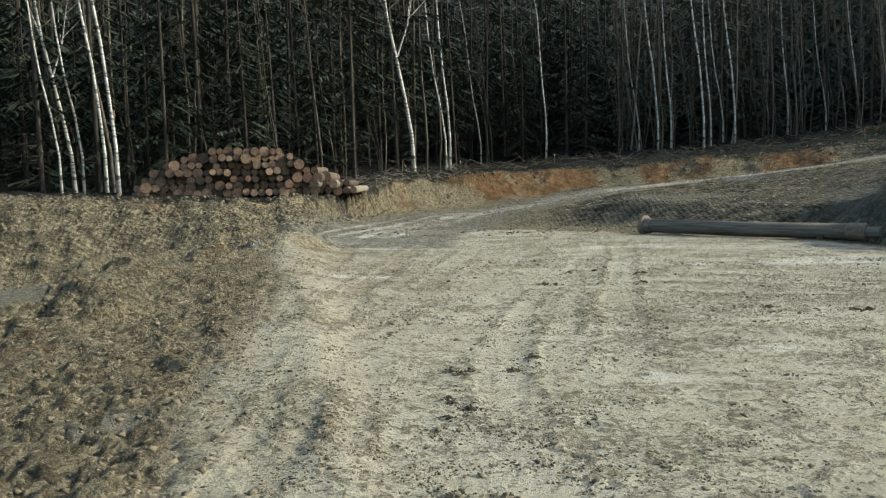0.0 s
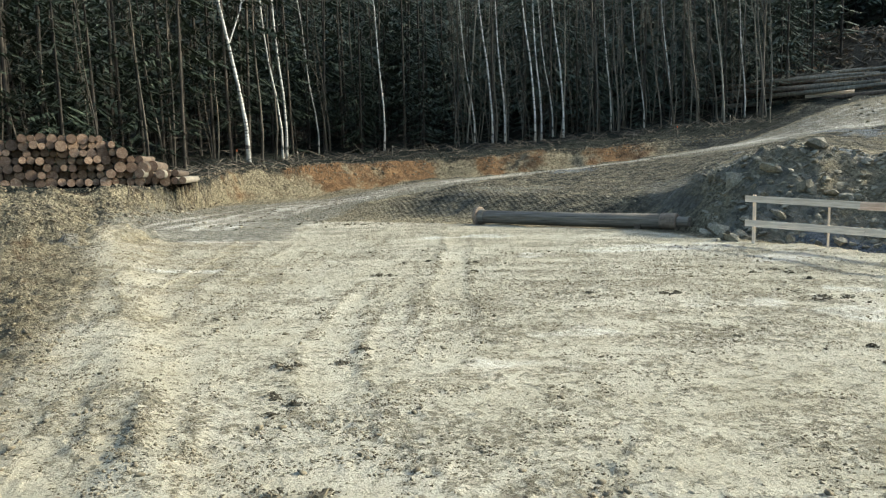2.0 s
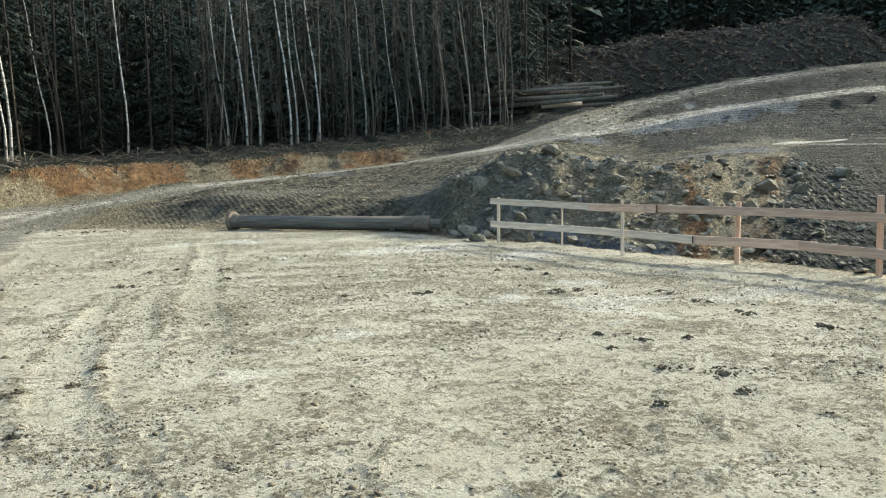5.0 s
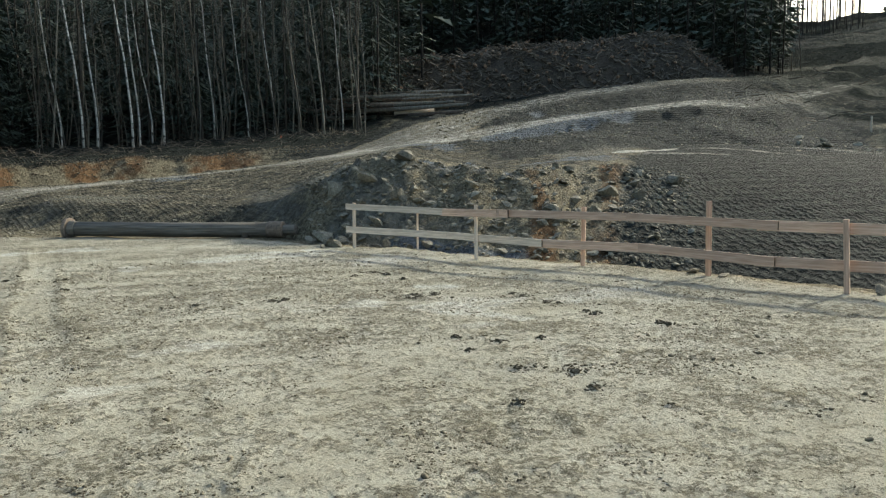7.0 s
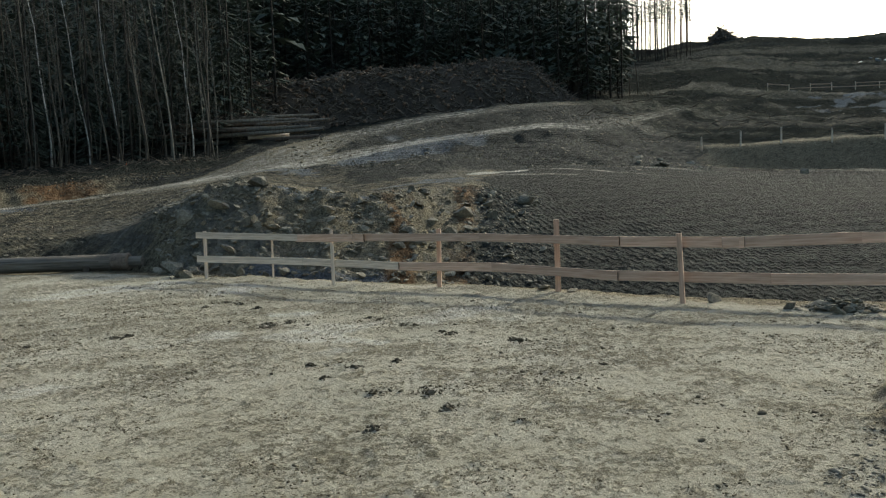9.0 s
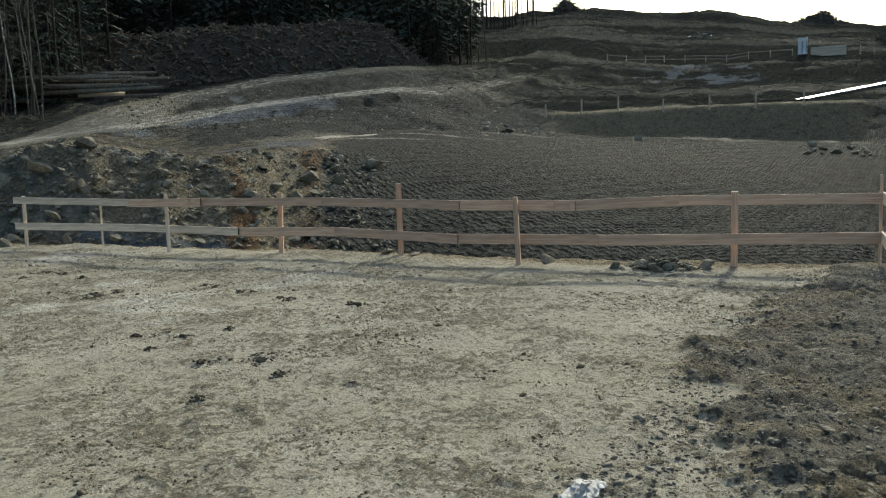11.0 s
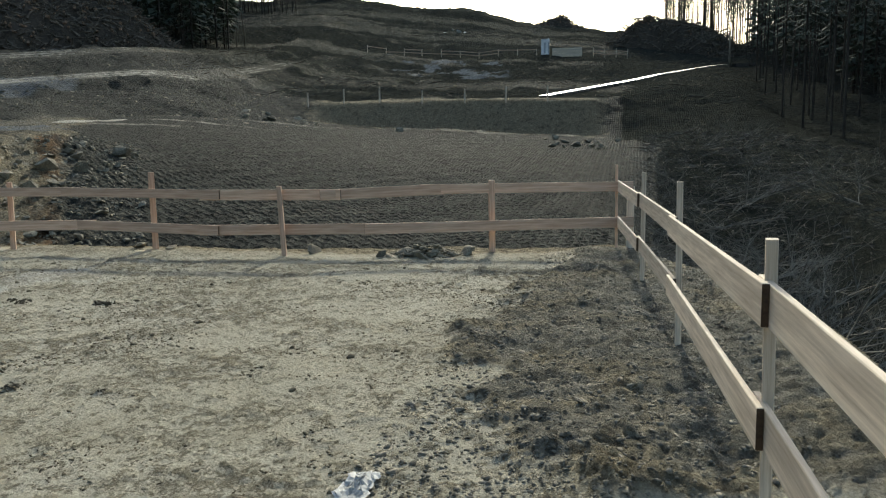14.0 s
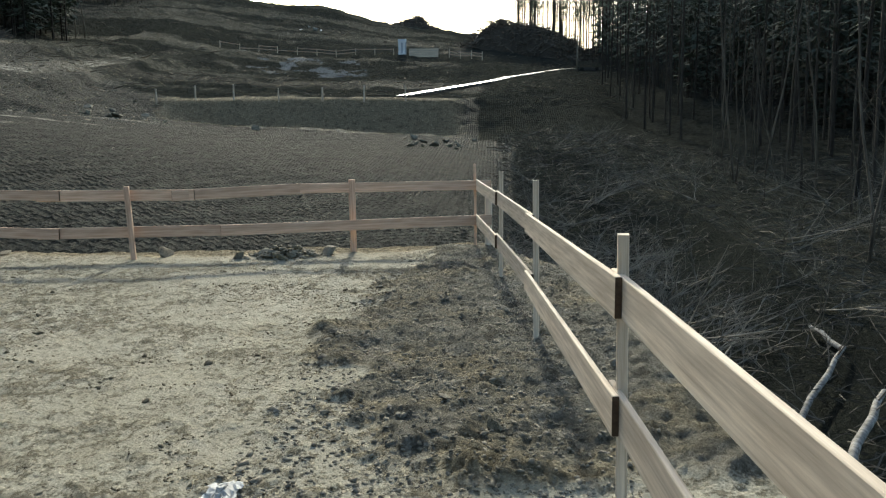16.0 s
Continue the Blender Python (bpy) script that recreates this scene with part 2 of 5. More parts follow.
CHURNED = simple("churned_mud", (0.06, 0.051, 0.034), (0.17, 0.146, 0.1), 18, 0.95, (1, 1, 1), 0.6, 0.02)
DARK_CLOD = simple("damp_grit", (0.13, 0.117, 0.089), (0.35, 0.315, 0.245), 14, 0.95, (1, 1, 1), 0.6, 0.02, 0.2)
WHITE = simple("white_plastic", (0.68, 0.69, 0.70), (0.82, 0.83, 0.83), 3, 0.7)
FILM = simple("muddy_film", (0.30, 0.29, 0.26), (0.66, 0.66, 0.63), 9, 0.6)
BLUE = simple("grey_blue_plastic", (0.27, 0.31, 0.35), (0.34, 0.38, 0.42), 3, 0.45)
RED_PAINT = simple("orange_marking_paint", (0.55, 0.10, 0.03), (0.75, 0.19, 0.06), 20)


def birch_material():
    m, n, l, b = material("birch_bark")
    co = n.new("ShaderNodeTexCoord")
    mp = n.new("ShaderNodeMapping")
    mp.inputs["Scale"].default_value = (1, 1, 4.5)
    l.new(co.outputs["Object"], mp.inputs["Vector"])
    mark = noise_node(n, l, 2.3, 6, 0.7, mp.outputs[0])
    tone = noise_node(n, l, 0.5, 4, 0.6, co.outputs["Object"])
    white = ramp(n, l, tone.outputs[0], 0.3, 0.7, (0.36, 0.33, 0.28), (0.70, 0.68, 0.62))
    col = blend(n, l, ramp(n, l, mark.outputs[0], 0.40, 0.50, (1, 1, 1), (0, 0, 0)), white, (0.05, 0.045, 0.04))
    l.new(col, b.inputs["Base Color"])
    b.inputs["Roughness"].default_value = 0.75
    bump(n, l, b, mark.outputs[0], 0.3, 0.01)
    return m


BIRCH = birch_material()
# greyer copy of the birch bark: the logs' backlight is in the colour
BACKLIT_BIRCH = simple("backlit_birch_bark", (0.10, 0.09, 0.075), (0.46, 0.44, 0.39), 6, 0.85, (2.5, 1, 1), 0.4, 0.01)
DEAD_WOOD = simple("dead_branches", (0.045, 0.04, 0.032), (0.20, 0.18, 0.145), 2.2, 0.95)


PALE_TWIG = simple("pale_broken_branch", (0.08, 0.072, 0.058), (0.27, 0.25, 0.205), 3, 0.9)


def wet_road_material():
    m, n, l, b = material("wet_asphalt")
    co = n.new("ShaderNodeTexCoord").outputs["Object"]
    damp = noise_node(n, l, 0.25, 6, 0.6, co)
    l.new(ramp(n, l, noise_node(n, l, 8.0, 6, 0.6, co).outputs[0], 0.3, 0.7, (0.05, 0.05, 0.05), (0.12, 0.115, 0.105)), b.inputs["Base Color"])
    l.new(ramp(n, l, damp.outputs[0], 0.35, 0.65, (0.22, 0.22, 0.22), (0.45, 0.45, 0.45)), b.inputs["Roughness"])
    b.inputs["Specular IOR Level"].default_value = 0.8
    return m


WET_ROAD = wet_road_material()


# ---- numbers for uneven surfaces ----
def lattice(ix, iy, seed):
    h = (ix.astype(np.int64) * 374761393 + iy.astype(np.int64) * 668265263 + seed * 1442695041) & 0xFFFFFFFF
    h = ((h ^ (h >> 13)) * 1274126177) & 0xFFFFFFFF
    return ((h ^ (h >> 16)) & 0xFFFF) / 65535.0


def value_noise(x, y, seed=0):
    ix, iy = np.floor(x), np.floor(y)
    fx, fy = x - ix, y - iy
    fx, fy = fx * fx * (3 - 2 * fx), fy * fy * (3 - 2 * fy)
    a, b = lattice(ix, iy, seed), lattice(ix + 1, iy, seed)
    c, d = lattice(ix, iy + 1, seed), lattice(ix + 1, iy + 1, seed)
    return (a + (b - a) * fx) * (1 - fy) + (c + (d - c) * fx) * fy


def rough(x, y, scale, octaves=4, seed=0, gain=0.5):
    """Fractal noise about zero, from -1 to 1; scale: metres of the largest lumps."""
    total, amp, norm = 0 * x, 1.0, 0.0
    for k in range(octaves):
        total = total + amp * (value_noise(x / scale * 2**k + 17.3 * k, y / scale * 2**k - 9.1 * k, seed + k) * 2 - 1)
        norm, amp = norm + amp, amp * gain
    return total / norm


def step(v, a, b):
    k = np.clip((v - a) / (b - a), 0, 1)
    return k * k * (3 - 2 * k)


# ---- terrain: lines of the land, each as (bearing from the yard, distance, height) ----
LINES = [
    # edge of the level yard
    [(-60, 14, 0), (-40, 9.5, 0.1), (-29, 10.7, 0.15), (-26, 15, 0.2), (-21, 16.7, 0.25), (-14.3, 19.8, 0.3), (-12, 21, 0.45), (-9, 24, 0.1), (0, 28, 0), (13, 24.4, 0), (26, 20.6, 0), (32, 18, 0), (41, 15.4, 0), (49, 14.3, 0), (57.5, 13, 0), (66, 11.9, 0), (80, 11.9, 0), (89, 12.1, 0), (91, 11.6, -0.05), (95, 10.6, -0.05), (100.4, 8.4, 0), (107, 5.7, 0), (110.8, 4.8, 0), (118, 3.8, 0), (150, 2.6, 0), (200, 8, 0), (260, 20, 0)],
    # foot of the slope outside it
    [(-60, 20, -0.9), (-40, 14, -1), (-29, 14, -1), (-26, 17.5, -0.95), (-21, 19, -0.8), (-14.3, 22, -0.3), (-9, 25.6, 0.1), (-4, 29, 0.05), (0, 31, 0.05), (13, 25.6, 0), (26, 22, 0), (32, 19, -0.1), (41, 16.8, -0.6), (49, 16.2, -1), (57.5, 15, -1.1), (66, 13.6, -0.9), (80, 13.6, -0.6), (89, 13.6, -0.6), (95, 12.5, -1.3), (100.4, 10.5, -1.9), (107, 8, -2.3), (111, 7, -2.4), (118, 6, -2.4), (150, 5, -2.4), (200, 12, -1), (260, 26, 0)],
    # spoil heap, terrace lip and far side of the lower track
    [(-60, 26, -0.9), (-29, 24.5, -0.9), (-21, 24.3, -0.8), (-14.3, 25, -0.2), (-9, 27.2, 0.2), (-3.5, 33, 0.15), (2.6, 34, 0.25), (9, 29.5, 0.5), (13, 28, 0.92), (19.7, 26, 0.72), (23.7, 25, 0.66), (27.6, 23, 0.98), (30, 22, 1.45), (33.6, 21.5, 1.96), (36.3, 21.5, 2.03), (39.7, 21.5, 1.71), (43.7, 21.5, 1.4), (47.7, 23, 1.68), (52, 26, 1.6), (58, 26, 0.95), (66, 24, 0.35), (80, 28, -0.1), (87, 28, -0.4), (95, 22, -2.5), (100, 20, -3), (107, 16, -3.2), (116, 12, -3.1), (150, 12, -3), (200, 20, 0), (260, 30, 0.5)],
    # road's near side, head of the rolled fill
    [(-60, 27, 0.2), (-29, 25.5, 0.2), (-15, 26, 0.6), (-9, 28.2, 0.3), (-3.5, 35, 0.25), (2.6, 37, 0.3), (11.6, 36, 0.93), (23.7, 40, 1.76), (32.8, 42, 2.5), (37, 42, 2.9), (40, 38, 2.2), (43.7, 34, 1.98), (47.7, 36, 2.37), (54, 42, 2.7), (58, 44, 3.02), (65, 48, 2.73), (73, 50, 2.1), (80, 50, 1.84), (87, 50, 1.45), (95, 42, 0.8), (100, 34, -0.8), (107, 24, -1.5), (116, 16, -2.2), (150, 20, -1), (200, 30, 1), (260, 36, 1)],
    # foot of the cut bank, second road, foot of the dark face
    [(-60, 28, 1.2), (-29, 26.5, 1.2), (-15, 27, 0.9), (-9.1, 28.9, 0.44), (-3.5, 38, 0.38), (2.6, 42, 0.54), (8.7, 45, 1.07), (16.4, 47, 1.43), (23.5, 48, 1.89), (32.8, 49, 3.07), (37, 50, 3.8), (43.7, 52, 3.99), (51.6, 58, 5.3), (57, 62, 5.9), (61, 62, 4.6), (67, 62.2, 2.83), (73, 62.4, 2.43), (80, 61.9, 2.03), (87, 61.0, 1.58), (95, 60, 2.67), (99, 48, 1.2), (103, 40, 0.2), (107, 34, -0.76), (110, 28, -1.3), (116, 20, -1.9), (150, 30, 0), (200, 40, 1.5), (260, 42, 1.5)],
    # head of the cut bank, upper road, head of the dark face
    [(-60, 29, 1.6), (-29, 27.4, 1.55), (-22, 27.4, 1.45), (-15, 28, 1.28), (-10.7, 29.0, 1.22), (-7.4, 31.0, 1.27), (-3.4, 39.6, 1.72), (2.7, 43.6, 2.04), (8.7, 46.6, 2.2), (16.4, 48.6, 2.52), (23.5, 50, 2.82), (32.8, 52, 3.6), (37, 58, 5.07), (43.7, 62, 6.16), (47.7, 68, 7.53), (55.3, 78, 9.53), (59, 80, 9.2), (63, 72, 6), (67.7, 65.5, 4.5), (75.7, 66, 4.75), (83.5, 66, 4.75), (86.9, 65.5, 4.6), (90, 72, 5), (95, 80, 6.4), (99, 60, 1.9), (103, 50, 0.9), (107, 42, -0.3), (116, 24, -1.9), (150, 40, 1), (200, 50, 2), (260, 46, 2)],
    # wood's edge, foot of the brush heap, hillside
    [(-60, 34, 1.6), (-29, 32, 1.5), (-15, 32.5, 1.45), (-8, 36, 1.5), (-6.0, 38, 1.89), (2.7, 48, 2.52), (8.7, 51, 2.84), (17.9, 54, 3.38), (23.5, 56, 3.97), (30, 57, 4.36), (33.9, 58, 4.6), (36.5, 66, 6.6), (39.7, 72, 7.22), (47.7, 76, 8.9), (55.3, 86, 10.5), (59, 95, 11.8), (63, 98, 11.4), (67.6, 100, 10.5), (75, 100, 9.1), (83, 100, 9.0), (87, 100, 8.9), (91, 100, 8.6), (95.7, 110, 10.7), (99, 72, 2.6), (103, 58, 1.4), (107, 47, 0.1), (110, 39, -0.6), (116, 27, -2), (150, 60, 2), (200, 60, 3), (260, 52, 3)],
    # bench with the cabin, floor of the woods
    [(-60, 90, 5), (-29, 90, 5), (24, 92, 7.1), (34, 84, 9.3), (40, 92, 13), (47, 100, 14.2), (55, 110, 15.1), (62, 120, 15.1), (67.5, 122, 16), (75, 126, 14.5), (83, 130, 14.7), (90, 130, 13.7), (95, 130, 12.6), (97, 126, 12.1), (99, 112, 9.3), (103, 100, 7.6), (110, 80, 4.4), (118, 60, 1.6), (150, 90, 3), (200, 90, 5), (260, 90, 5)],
    # skyline; behind the woods it is an added rise that closes sky gaps
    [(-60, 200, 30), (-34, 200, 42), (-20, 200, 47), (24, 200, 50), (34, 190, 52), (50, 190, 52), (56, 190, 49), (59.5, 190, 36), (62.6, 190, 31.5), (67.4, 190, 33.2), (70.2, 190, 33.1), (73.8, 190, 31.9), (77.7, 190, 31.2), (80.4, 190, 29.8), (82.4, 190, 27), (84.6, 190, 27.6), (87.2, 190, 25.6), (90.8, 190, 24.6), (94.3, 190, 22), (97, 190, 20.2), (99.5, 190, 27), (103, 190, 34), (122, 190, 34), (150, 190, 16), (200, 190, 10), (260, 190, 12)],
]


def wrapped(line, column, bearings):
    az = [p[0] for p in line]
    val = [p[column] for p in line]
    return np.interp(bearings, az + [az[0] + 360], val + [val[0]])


BEARINGS = np.concatenate([np.arange(-36, 122, 0.25), np.arange(122, 324, 3)])
DISTANCES = np.concatenate([[0.002, 0.15, 0.5, 0.9, 1.35], np.geomspace(1.8, 30, 480), np.geomspace(30.2, 75, 130), np.geomspace(76, 215, 90), [240, 280, 340, 450, 700, 1200, 2400]])


def softened(a, width):
    k = np.exp(-0.5 * (np.arange(-3 * width, 3 * width + 1) / width) ** 2)
    k /= k.sum()
    return np.convolve(np.concatenate([a[-3 * width:], a, a[:3 * width]]), k, "valid")


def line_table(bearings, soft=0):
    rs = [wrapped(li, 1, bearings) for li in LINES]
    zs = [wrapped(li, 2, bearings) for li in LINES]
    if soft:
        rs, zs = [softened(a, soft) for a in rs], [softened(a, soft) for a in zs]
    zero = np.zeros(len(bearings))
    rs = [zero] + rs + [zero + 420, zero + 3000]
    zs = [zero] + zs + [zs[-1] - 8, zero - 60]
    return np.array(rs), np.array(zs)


def plain_height(bearings, distance):
    """Height of the land without its small roughness."""
    rs, zs = line_table(bearings)
    out = np.zeros(len(bearings))
    for i in range(len(bearings)):
        out[i] = np.interp(distance[i], rs[:, i], zs[:, i])
    return out


def on_road(x, y, line, width):
    """1 on a strip along a line of plan points, 0 beside it."""
    best = np.full(x.shape, 1e9)
    for (ax, ay), (bx, by) in zip(line, line[1:]):
        dx, dy = bx - ax, by - ay
        t = np.clip(((x - ax) * dx + (y - ay) * dy) / (dx * dx + dy * dy), 0, 1)
        best = np.minimum(best, np.hypot(x - ax - t * dx, y - ay - t * dy))
    return 1 - step(best, width * 0.4, width * 0.62), best


def polar(bearing, r):
    return r * math.sin(radians(bearing)), r * math.cos(radians(bearing))


ROAD_1 = [polar(*p) for p in ((-12, 17), (-6, 25.5), (0.1, 34), (11.6, 40.5), (23.7, 44), (32.8, 46), (37.2, 50), (42.4, 59), (47.6, 67), (55.3, 77))]
ROAD_FAR = [polar(*p) for p in ((53, 74), (55.3, 77), (62.4, 95), (67.5, 121), (69.5, 130))]
ROAD_2 = [polar(*p) for p in ((33, 46), (35.6, 46.5), (43.7, 52), (51.6, 58), (59, 66), (63, 80), (67.6, 100), (70, 108))]
TRACKS = [
    [(-3.49, 19.94), (-3.04, 13.91), (-2.75, 11.18), (-2.25, 8.97)],
    [(-2.65, 22.91), (-2.62, 15.83), (-2.61, 12.07), (-2.17, 9.15)],
    [(-0.71, 24.11), (-1.58, 13.11), (-1.8, 9.15), (-1.84, 7.36), (-1.77, 5.75), (-1.7, 4.86)],
    [(0.35, 19.94), (-0.77, 11.46), (-1.23, 8.63), (-1.42, 7.01), (-1.41, 5.6), (-1.4, 4.75), (-1.48, 4.05)],
    [(3.42, 24.11), (1.05, 16.39), (-0.1, 11.76), (-0.75, 9.15), (-1.09, 7.24), (-1.11, 5.75), (-1.12, 4.75)],
    [(4.19, 19.94), (2.26, 11.76), (1.7, 8.63), (1.27, 7.01), (0.87, 6.23)],
    [(1.16, 11.76), (0.39, 8.63), (0.12, 7.24), (0.1, 6.23), (0.19, 5.33)],
    [(1.58, 11.76), (0.78, 8.31), (0.64, 6.23)],
]
WET_LINE = ((83.6, 67.5), (87.3, 80), (90.9, 100), (95.0, 111), (97.2, 122))
BERM = [polar(*p) for p in ((-29, 10.7), (-26, 14.6), (-21, 16.4), (-14.3, 19.2), (-12, 20.4))]


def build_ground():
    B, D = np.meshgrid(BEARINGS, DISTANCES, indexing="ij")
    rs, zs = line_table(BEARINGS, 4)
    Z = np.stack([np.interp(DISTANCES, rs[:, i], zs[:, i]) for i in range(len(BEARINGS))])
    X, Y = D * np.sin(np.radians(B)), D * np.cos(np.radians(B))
    B2 = np.where(B > 200, B - 360, B)
    edge = rs[1][:, None]
    wob = rough(X, Y, 3.0, 4, 5) * 1.2
    inside = 1 - step(D + wob * 0.5, edge - 0.8, edge + 0.1)
    # regions of soil
    left_dirt = step(-(X + 0.165 * Y + 0.75 + wob * 0.4), 0, 0.9) * inside * (1 - step(D, 21, 24))
    ragged = rough(X, Y, 1.9, 5, 9, 0.6)
    right_dirt = step(1.12 - Y + ragged * 1.5, 0, 0.3) * step(X - 3.3 + ragged * 1.2, 0, 0.5) * inside
    r1, d1 = on_road(X, Y, ROAD_1, 6.0 - 2.4 * step(D, 42, 56))
    r2, d2 = on_road(X, Y, ROAD_2, 2.6)
    r1 = np.maximum(r1, on_road(X, Y, ROAD_FAR, 3.6)[0])
    roads = np.maximum(r1, r2) * (D > 20)
    l4, l5, l6, l7 = rs[4][:, None], rs[5][:, None], rs[6][:, None], rs[7][:, None]
    drift = rough(X, Y, 14, 5, 6, 0.6) * 7
    field = step(B2 + drift, 49, 54) * (1 - step(B2 + drift * 0.1, 90.6, 91.6)) * step(D, edge + 0.8, edge + 2) * (1 - step(D + wob, l4, l4 + 6))
    bank = step(D, l5 - 1.0, l5 + 0.2) * (1 - step(D + wob * 0.3, l6 - 0.2, l6 + 1.2)) * step(B2, -12, -8) * (1 - step(B2, 22, 30))
    wood = step(D + wob * 0.35, l6 - 0.45, l6 + 0.25) * (1 - step(B2, 33, 37)) * step(B2, -50, -45)
    hill = step(B2 + drift * 0.4, 33, 36) * step(D + wob * 2, l6 + 1, l6 + 5)
    hill = np.maximum(hill, step(B2 + drift, 62, 66) * step(D + wob, l6 + 0.3, l6 + 2.0))
    slope = step(B2 + drift * 0.1, 90.6, 91.6) * step(D + wob, edge + 0.3, edge + 1.6)
    hill = np.maximum(np.maximum(hill, slope), step(B2 + drift * 0.1, 88, 89) * step(D + wob, l4 + 1, l4 + 3))
    left_bank = (1 - step(B2, -11, -7)) * step(B2, -50, -40) * step(D, rs[3][:, None] - 0.3, rs[3][:, None] + 0.3) * (1 - step(D, l6 + 0.3, l6 + 1.5))
    mound = step(B2, 28, 31) * (1 - step(B2, 50, 57)) * step(D, edge + 0.2, edge + 1.2) * (1 - step(D, rs[3][:, None] + 2, rs[3][:, None] + 5))
    bench = step(B2, 3, 10) * (1 - step(B2 + drift, 60, 66)) * step(D, edge + 0.5, edge + 2.5) * (1 - step(D, l7 - 3, l7)) * (1 - bank) * (1 - field)
    lower = step(-B2, 20, 24) * step(D, rs[2][:, None] - 0.5, rs[2][:, None]) * (1 - step(D, rs[3][:, None] - 0.4, rs[3][:, None] + 0.2))
    # roughness
    clod = rough(X, Y, 0.32, 3, 11)
    lumps = np.abs(rough(X, Y, 0.7, 4, 21))
    # flakes lie along the way the machines turn round the yard
    swirl = B2 * 0.115 + 0.25 * rough(X, Y, 2.0, 2, 38)
    across = D + 0.12 * rough(X, Y, 1.2, 3, 39)
    grain = rough(X, Y, 0.13, 3, 34, 0.75)
    trodden = step(rough(swirl * 0.5, across, 0.6, 4, 33, 0.85) + 0.15 * rough(X, Y, 4, 2, 40), -0.3, 0.35)
    trodden = trodden * (0.55 + 0.45 * step(X + 0.1 * Y - 0.6 + wob, 0, 3))
    heaped = step(grain + 0.2 * (trodden - 0.5), 0.14, 0.30)
    crumb = inside * (0.45 * trodden + 0.3 * heaped + 0.25)
    Z += inside * (0.03 * rough(X, Y, 2.8, 3, 31) + 0.010 * rough(X, Y, 0.45, 3, 35)) + inside * heaped * (0.010 + 0.008 * trodden)
    Z += left_dirt * step(B2, -42, -36) * (0.13 * np.abs(rough(X, Y, 0.5, 5, 21, 0.75)) + 0.10 * rough(X, Y, 0.22, 4, 11, 0.7) + 0.05 * rough(X, Y, 1.6, 3, 8))
    Z += right_dirt * (0.11 * np.abs(rough(X, Y, 0.8, 5, 37, 0.7)) + 0.045 * rough(X, Y, 0.2, 4, 36, 0.7) + 0.03)
    ber, _ = on_road(X, Y, BERM, 2.2)
    Z += ber * (0.08 + 0.35 * lumps + 0.1 * clod)
    out = 1 - inside
    amp = np.clip(D * 0.0042, 0.03, 0.42)
    wet, _ = on_road(X, Y, [polar(*p) for p in WET_LINE], 9.0)
    face = step(B2, 66, 68) * (1 - step(B2, 87, 88.5)) * step(D, 59.5, 61) * (1 - step(D, 66.5, 68))
    quiet = (1 - 0.7 * face) * (1 - np.maximum(np.maximum(0.92 * roads, 0.75 * np.maximum(field, lower)), 0.97 * wet))
    Z += out * amp * quiet * (rough(X, Y, 2.4, 5, 41, 0.6) + 0.7 * rough(X, Y, 0.8, 3, 51))
    Z += mound * (0.26 * np.abs(rough(X * 0.8 + Z * 0.6, Y * 0.5 - Z * 0.5, 0.9, 5, 61, 0.6)) + 0.10 * rough(X, Y, 0.4, 2, 62))
    gully = -0.45 * np.abs(rough(B2 * 0.8, D * 0.12, 2.6, 3, 71)) + 0.1
    Z += np.maximum(mound, np.maximum(bank, left_bank) * 0.9) * gully
    Z += np.maximum(left_bank, bank) * (0.16 * np.abs(rough(X, Y, 0.9, 4, 72)) + 0.07 * rough(X, Y, 0.35, 2, 73))
    outer0 = step(B2, 52, 58) * step(D, 60, 66)
    plateau = np.maximum(on_road(X, Y, ROAD_1, 7.0)[0] * step(D, 47, 54), np.maximum(on_road(X, Y, ROAD_FAR, 5.0)[0], on_road(X, Y, ROAD_2, 5.0)[0] * step(D, 47, 54)))
    Z += plateau * 0.55
    Z += 0.05 * np.exp(-(((D - edge) - 0.1) / 0.45) ** 2) * step(B2, 30, 36) * (1 - step(B2, 90, 93)) * (0.3 + lumps + 0.5 * clod)
    Z += hill * step(D, 160, 178) * (1 - step(D, 200, 215)) * (0.9 * rough(X, Y, 7, 4, 78, 0.6) + 0.2)
    Z += np.maximum(hill, outer0) * step(B2, 62, 70) * (1 - plateau) * step(D, 68, 78) * (1 - wet) * (1 - step(D, 150, 175)) * 0.5 * rough(B2 * 0.35, D, 9, 3, 79)
    hummock = hill * step(D, 100, 190) * (1 - step(D, 230, 300))
    Z += hummock * (1.0 * rough(X, Y, 18, 5, 77, 0.6) + 0.3)
    Z -= 0.5 * np.exp(-((D - l4 - 3) / 1.8) ** 2) * step(B2, 52, 57) * (1 - step(B2, 72, 82))
    # sheepsfoot rolling of the fill
    rows = np.sin((X * 0.35 + Y * 0.94) * 2 * np.pi / 0.34 + rough(X, Y, 3, 2, 81) * 1.2) * np.sin((X * 0.94 - Y * 0.35) * 2 * np.pi / 0.46)
    Z += field * (0.05 * rows + 0.02 * rough(X, Y, 0.6, 2, 82)) * (1 - step(D, 32, 46))
    ruts, ridge = np.zeros_like(Z), np.zeros_like(Z)
    for k, tr in enumerate(TRACKS):
        band, dist = on_road(X + 0.12 * rough(X, Y, 1.5, 2, 96), Y, tr, 0.42)
        cleat = 0.5 + 0.5 * np.sin((X + 0.6 * Y) * 2 * np.pi / 0.16)
        worn = 0.35 + 0.65 * step(rough(X, Y, 2.5, 3, 100 + k), -0.35, 0.2)
